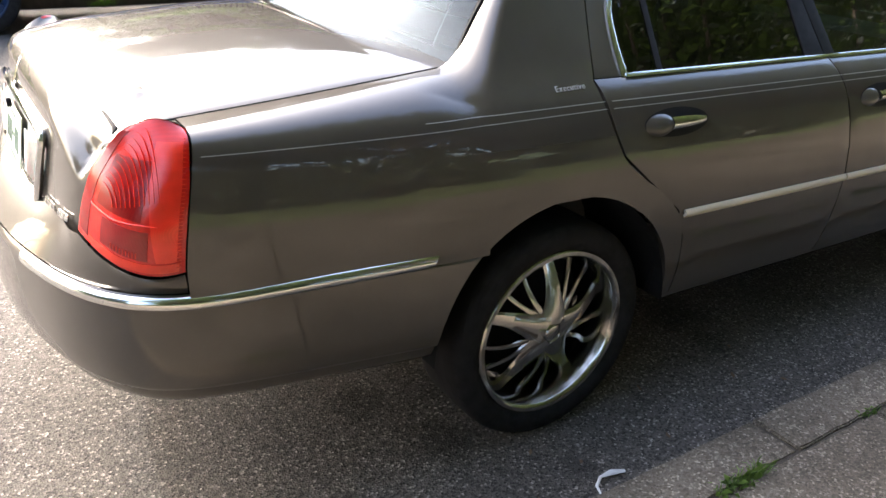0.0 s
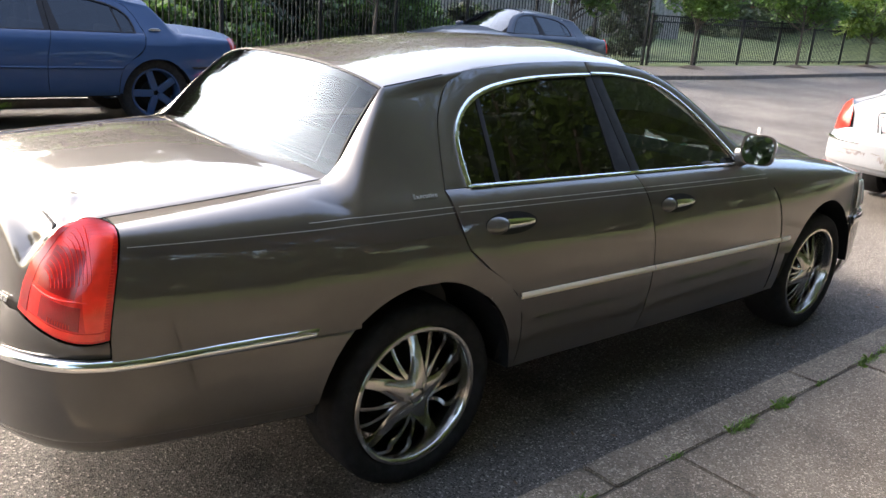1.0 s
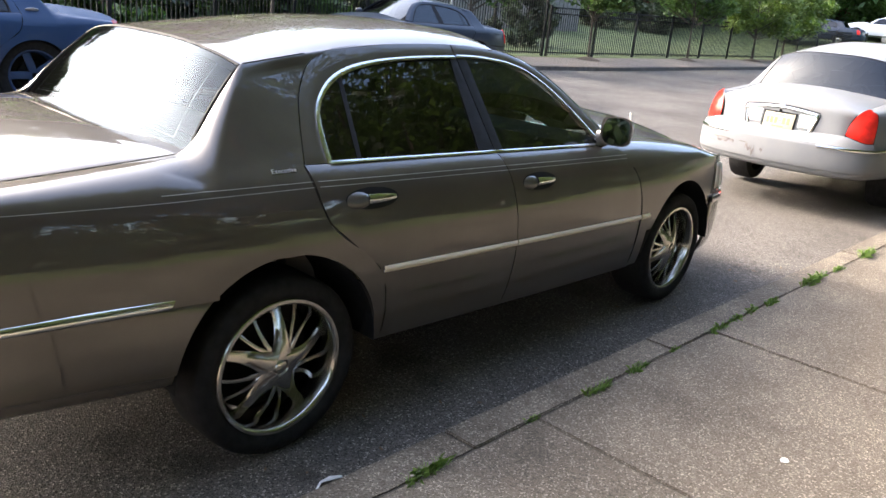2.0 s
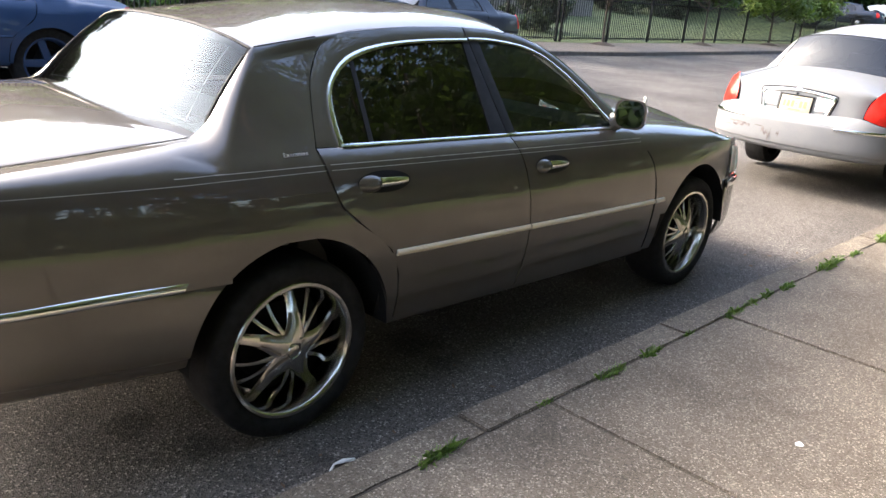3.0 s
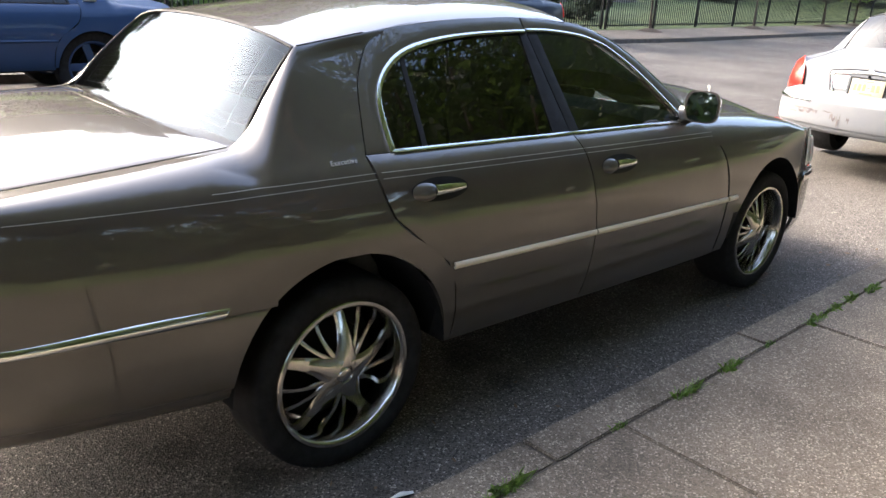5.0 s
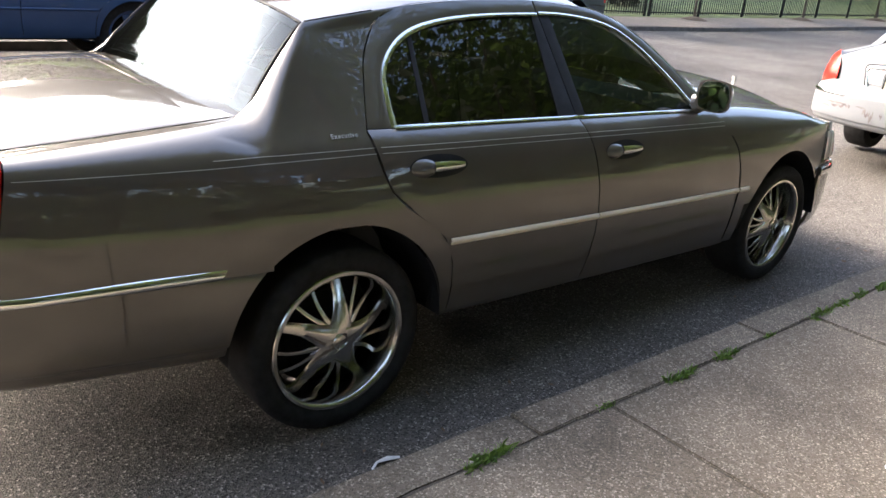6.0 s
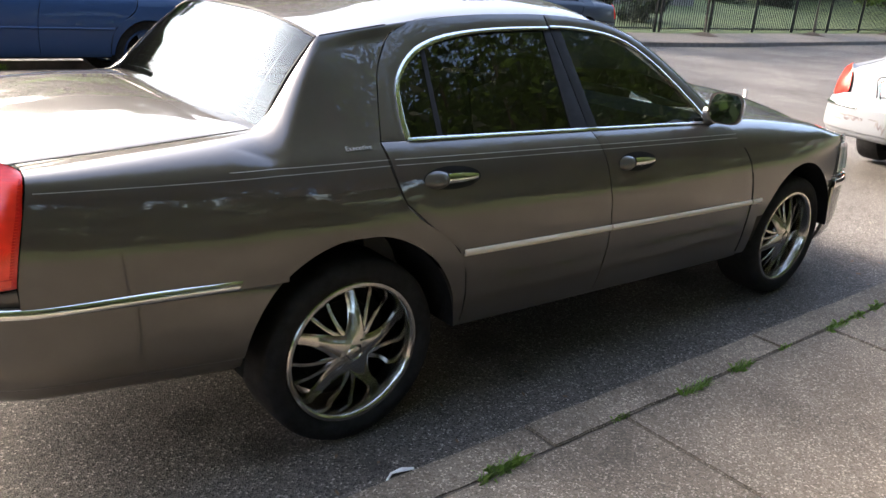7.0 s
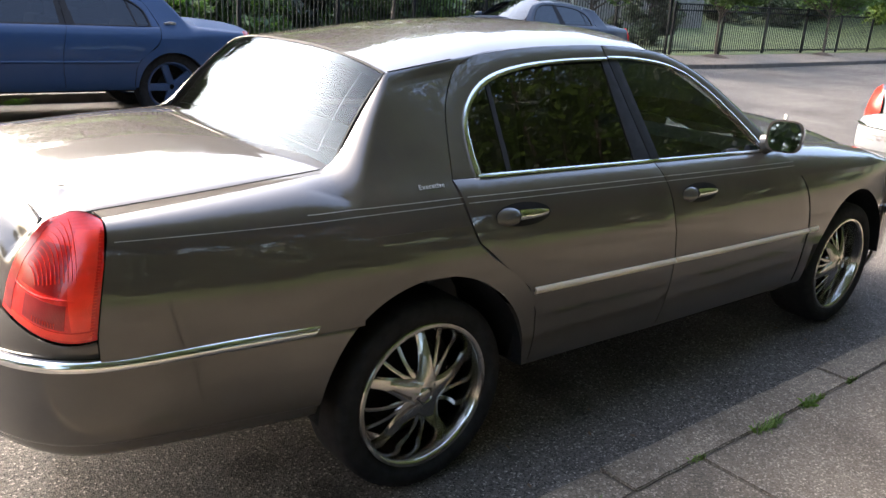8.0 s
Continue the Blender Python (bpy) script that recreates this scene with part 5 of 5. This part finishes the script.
def build_tree(name, x, y, z, high, crown, clear, leaf, label, seed, clumps=26, leaves=130, size=0.13, girth=0.07, category="tree"):
    rng = random.Random(seed)
    tree = empty(name, pose(x, y, z), label, category)
    trunk = bmesh.new()
    lean = (rng.uniform(-0.2, 0.2), rng.uniform(-0.2, 0.2))
    pts = [(lean[0] * t, lean[1] * t, high * 0.8 * t) for t in (0, 0.2, 0.4, 0.6, 0.8, 1.0)]
    add_tube(trunk, [(0, 0, -0.15)] + pts, [girth * 1.5] + [girth * (1.25 - 0.95 * t) for t in (0, 0.2, 0.4, 0.6, 0.8, 1.0)], 9)
    tips = []
    for k in range(clumps):
        a = rng.uniform(0, math.tau)
        t = rng.random()
        zc = clear + (high - clear) * t
        wide = crown * (0.35 + 0.75 * math.sin(math.pi * min(0.98, 0.18 + 0.75 * t))) * rng.uniform(0.35, 1.0)
        tip = Vector((lean[0] * t + wide * math.cos(a), lean[1] * t + wide * math.sin(a), zc))
        foot = Vector((lean[0] * t * 0.8, lean[1] * t * 0.8, min(high * 0.78, max(clear * 0.7, zc - wide * 0.8))))
        mid = foot.lerp(tip, 0.5) + Vector((0, 0, -0.06 * wide))
        add_tube(trunk, [foot, mid, tip], [girth * 0.4, girth * 0.26, girth * 0.08], 5)
        r = crown * rng.uniform(0.22, 0.42)
        tips.append((tip, r))
    part("trunk", trunk, BARK, tree)
    me = leaf_mesh("crown", tips, leaves, size, seed)
    me.materials.append(leaf)
    ob = new("crown", me)
    ob.parent = tree
    tagged(ob, kind="stuff")
    return tree


for i, (x, high, crown, clear, leaf, seed) in enumerate(((23.3, 4.3, 1.6, 1.9, LEAF, 3), (30.8, 4.2, 1.9, 2.0, LEAF, 5), (37.5, 4.0, 1.9, 1.5, LEAF_PALE, 8), (41.0, 4.2, 1.9, 1.5, LEAF_PALE, 9), (16.8, 4.4, 1.4, 1.9, LEAF, 21), (9.0, 4.4, 1.3, 2.0, LEAF, 22))):
    y = kerb_y(x) + 1.9
    z = rise(x, 11) + 0.16
    build_tree("street_tree", x, y, z, high, crown, clear, leaf, "young street tree with a thin trunk and leafy crown", seed, 40, 170, 0.11, 0.045)
    ring = bmesh.new()
    bmesh.ops.create_cone(ring, cap_ends=True, segments=20, radius1=0.55, radius2=0.12, depth=0.14, matrix=Matrix.Translation((x, y, z + 0.05)))
    for v in ring.verts:
        v.co += Vector((noise.noise(v.co * 3), noise.noise(v.co * 3 + Vector((9, 0, 0))), 0)) * 0.12
    tagged(part("mulch_mound", ring, MULCH), "low mound of dark mulch round a street tree", "mulch")

# dense growth behind the tall fence
rng = random.Random(11)
for i in range(13):
    x = -10 + 2.1 * i + rng.uniform(-0.4, 0.4)
    y = kerb_y(x) + 5.6 + rng.uniform(-0.3, 0.8)
    build_tree("shrub", x, y, rise(x, 11) + 0.1, rng.uniform(1.5, 1.85), rng.uniform(1.2, 1.5), 0.2, LEAF if i % 3 else LEAF_DARK, "dense green shrub behind the iron fence", 40 + i, 26, 150, 0.12, 0.05, "shrub")
for i in range(9):
    x = -9 + 2.7 * i + rng.uniform(-0.6, 0.6)
    build_tree("tall_tree", x, 18.6 + rng.uniform(-0.6, 1.2), rise(x, 12), 4.4 + rng.uniform(-0.4, 0.7), 2.2, 0.8, LEAF if i % 2 else LEAF_DARK, "broad-leaved tree behind the iron fence", 400 + i, 60, 300, 0.13, 0.13)
for i, (x, high) in enumerate(((9.5, 25), (14, 28), (19, 27), (24.5, 25))):
    build_tree("tall_tree", x, 46 + 1.5 * math.sin(i * 2.0), ground_z(x, 46), high, 5.6, 2.0, LEAF if i % 2 else LEAF_DARK, "tall broad-leaved tree beyond the iron fence", 420 + i, 130, 300, 0.26, 0.3)
for i, (x, y, high, crown) in enumerate(((-16, 31, 6, 4), (-8, 32, 6, 4.5), (-1, 31, 6, 4.2), (5, 32, 7, 4.2), (15, 56, 17, 7), (25, 55, 25, 8.5), (36, 55, 28, 9), (48, 55, 29, 9), (60, 55, 28, 9), (73, 52, 26, 9), (62, 33, 10, 5), (57, 26, 13, 5), (67, 26, 18, 6), (77, 29, 20, 7), (74, 17, 16, 6), (78, 8, 11, 5), (80, 0, 11, 5), (78, -9, 11, 5), (84, 18, 12, 5))):
    build_tree("tall_tree", x, y, ground_z(x, y), high, crown, 1.4, LEAF_DARK if i % 2 else LEAF, "tall broad-leaved tree beyond the fence", 70 + i, 80 if high < 15 else 130, 190 if high < 15 else 240, 0.24 if high < 15 else 0.34, 0.2 if high < 15 else 0.4)
for i, (x, y, high, wide) in enumerate(((25.9, 18.6, 2.3, 1.3), (49.3, 26, 2.6, 1.8), (45.5, 27.5, 2.4, 1.8), (53.5, 27, 2.8, 2.0), (58, 29, 3.0, 2.2), (41.5, 29, 2.4, 1.8))):
    build_tree("shrub", x, y, ground_z(x, y), high, wide, 0.15, LEAF_DARK, "rounded dark shrub on the lawn behind the fence", 240 + i, 34, 150, 0.12, 0.05, "shrub")
wall = empty("board_fence", pose(0, 0, 0), "weathered grey wooden board fence across the lawn", "fence")
for k in range(84):
    x = 21.0 + 0.21 * k
    part("board", box(x, x + 0.195, 24.6 + 0.02 * (k % 2), 24.63 + 0.02 * (k % 2), ground_z(x, 24.6) - 0.1, ground_z(x, 24.6) + 2.7 + 0.04 * math.sin(k * 1.7)), BOARD, wall, smooth=0)
# growth behind the near pavement, mirrored in the car's flank and glass
for i in range(12):
    build_tree("shrub", -11 + 2.4 * i, -7.4 - 0.5 * math.sin(i * 2.2), 0, 2.4 + 0.5 * math.sin(i * 1.3), 1.5, 0.25, LEAF_DARK, "dense dark shrub behind the near pavement", 140 + i, 24, 110, 0.14, 0.05, "shrub")
for i, (x, y, high, crown) in enumerate(((-3.0, -8.4, 13.5, 5.5), (2.5, -8.2, 13, 5.4), (8, -8.5, 13.5, 5.4), (13.5, -8.2, 13, 5.2), (19, -8.5, 16, 5.6), (25, -8.2, 19, 6.5), (32, -8.0, 20, 7), (40, -8.0, 20, 7))):
    build_tree("tall_tree", x, y, 0, high, crown, 3.6, LEAF_DARK, "tall broad-leaved tree over the near pavement", 90 + i, 170 if x < 22 else 110, 380 if x < 22 else 220, 0.095 if x < 22 else 0.15, 0.24)
for i, (x, y, high, crown) in enumerate(((-10, -15, 11, 4.5), (-3, -16, 12, 5), (17, -15.5, 11, 4.5), (23, -16, 12, 5), (-20, -4, 11, 5), (-24, 3, 11, 5))):
    build_tree("tall_tree", x, y, 0, high, crown, 1.8, LEAF_DARK, "tall broad-leaved tree behind the near pavement", 190 + i, 70, 150, 0.26, 0.2)

# ---------------------------------------------------------------- far buildings
def build_house(x, y, z, w, d, h, turn, label):
    house = empty("brick_building", pose(x, y, z, 0, 0, turn), label, "building")
    part("wall", box(-w / 2, w / 2, -d / 2, d / 2, -1, h), BRICK, house, smooth=0)
    rf = bmesh.new()
    add_box(rf, -w / 2 - 0.3, w / 2 + 0.3, -d / 2 - 0.3, d / 2 + 0.3, h, h + 0.35, 0.05)
    part("roof", rf, STONE_TRIM, house)
    for f in range(int(h // 3)):
        for k in range(int(w // 3)):
            cx = -w / 2 + 1.5 + 3 * k
            wf = part("window", box(cx - 0.65, cx + 0.65, -d / 2 - 0.05, -d / 2 + 0.03, 0.9 + 3 * f, 2.4 + 3 * f, 0.01), STONE_TRIM, house)
            part("pane", box(cx - 0.55, cx + 0.55, -d / 2 - 0.06, -d / 2 - 0.052, 1.0 + 3 * f, 2.3 + 3 * f), FAR_GLASS, wf)
    return house


build_house(84, 20, 1.6, 44, 10, 9, -90, "long red brown brick building beyond the parked cars")
build_house(82, 42, 2.0, 34, 10, 9, 8, "red brown brick building among trees beyond the lawn")

# ---------------------------------------------------------------- small things
pole = bmesh.new()
add_tube(pole, [(0, 0, 0), (0, 0, 3.4)], 0.024, 10)
ob = part("sign_post", pole, GALV)
ob.location = (14.4, kerb_y(14.4) + 0.5, rise(14.4, 11) + 0.13)
tagged(ob, "slim galvanised post on the far pavement", "post")


def build_tuft(x, y, z, size, blades, seed):
    rng = random.Random(seed)
    bm = bmesh.new()
    for _ in range(blades):
        a, r = rng.uniform(0, math.tau), size * rng.random() ** 0.7
        base = Vector((rng.uniform(-1, 1) * size * 1.1, rng.uniform(-1, 1) * size * 0.16, 0))
        tip = base + Vector((math.cos(a) * r, math.sin(a) * r * 0.6, size * rng.uniform(0.12, 0.55)))
        side = Vector((-math.sin(a), math.cos(a), 0)) * 0.0014
        mid = base.lerp(tip, 0.55) + Vector((0, 0, size * 0.2))
        v = [bm.verts.new(p) for p in (base - side, base + side, mid + side * 0.8, tip, mid - side * 0.8)]
        bm.faces.new(v)
    ob = part("grass_tuft", bm, GRASS, smooth=0)
    ob.location = (x, y, z)
    tagged(ob, "small green grass tuft growing beside the kerb", "grass", "tufts along the kerb", "stuff")


for i, (x, s, n) in enumerate(((0.23, 0.062, 90), (0.86, 0.03, 25), (1.31, 0.06, 90), (1.67, 0.05, 70), (2.06, 0.03, 25), (2.52, 0.06, 80), (2.78, 0.05, 60), (3.02, 0.05, 50), (3.28, 0.06, 80), (3.95, 0.08, 120), (4.12, 0.07, 90), (4.5, 0.05, 60), (5.2, 0.09, 120), (6.0, 0.07, 90), (7.2, 0.09, 100), (-0.9, 0.05, 60))):
    build_tuft(x, -1.487 + 0.01 * math.sin(i * 2.1), 0.092, s * 1.35, int(n * 1.3), 300 + i)
build_tuft(0.62, 8.86, rise(0.62, 8.86) + 0.0, 0.16, 120, 340)
scrap = bmesh.new()
add_tube(scrap, [(-0.07, -0.03, 0.004), (-0.062, 0.0, 0.012), (-0.03, 0.02, 0.016), (0.015, 0.022, 0.012), (0.06, 0.012, 0.006)], [0.002, 0.003, 0.003, 0.007, 0.004], 6, 1.6)
ob = part("plastic_scrap", scrap, LITTER)
ob.location = (0.02, -1.22, 0.0)
tagged(ob, "curled scrap of white plastic in the gutter", "litter")
gum = bmesh.new()
bmesh.ops.create_cone(gum, cap_ends=True, segments=12, radius1=0.016, radius2=0.011, depth=0.003)
for v in gum.verts:
    v.co.x *= 1.3 + 0.2 * math.sin(v.co.y * 200)
ob = part("gum_spot", gum, LITTER)
ob.location = (1.42, -2.30, 0.107)
tagged(ob, "flat white gum spot stuck to the pavement", "litter")
rng = random.Random(5)
for i in range(46):
    bm = bmesh.new()
    s = rng.uniform(0.008, 0.022)
    vs = [bm.verts.new(Vector(c) * s) for c in ((-1, 0, 0.1), (-0.2, -0.5, 0.0), (1, 0, 0.15), (0.1, 0.5, 0.25))]
    bm.faces.new(vs)
    ob = part("dead_leaf", bm, DRY_LEAF, smooth=0)
    ob.matrix_world = pose(rng.uniform(-0.9, 4.5), rng.uniform(-1.18, -0.7), 0.004, rng.uniform(-15, 15), rng.uniform(-15, 15), rng.uniform(0, 360))
    tagged(ob, "small dead brown leaf lying in the gutter", "leaf", "leaves in the gutter")
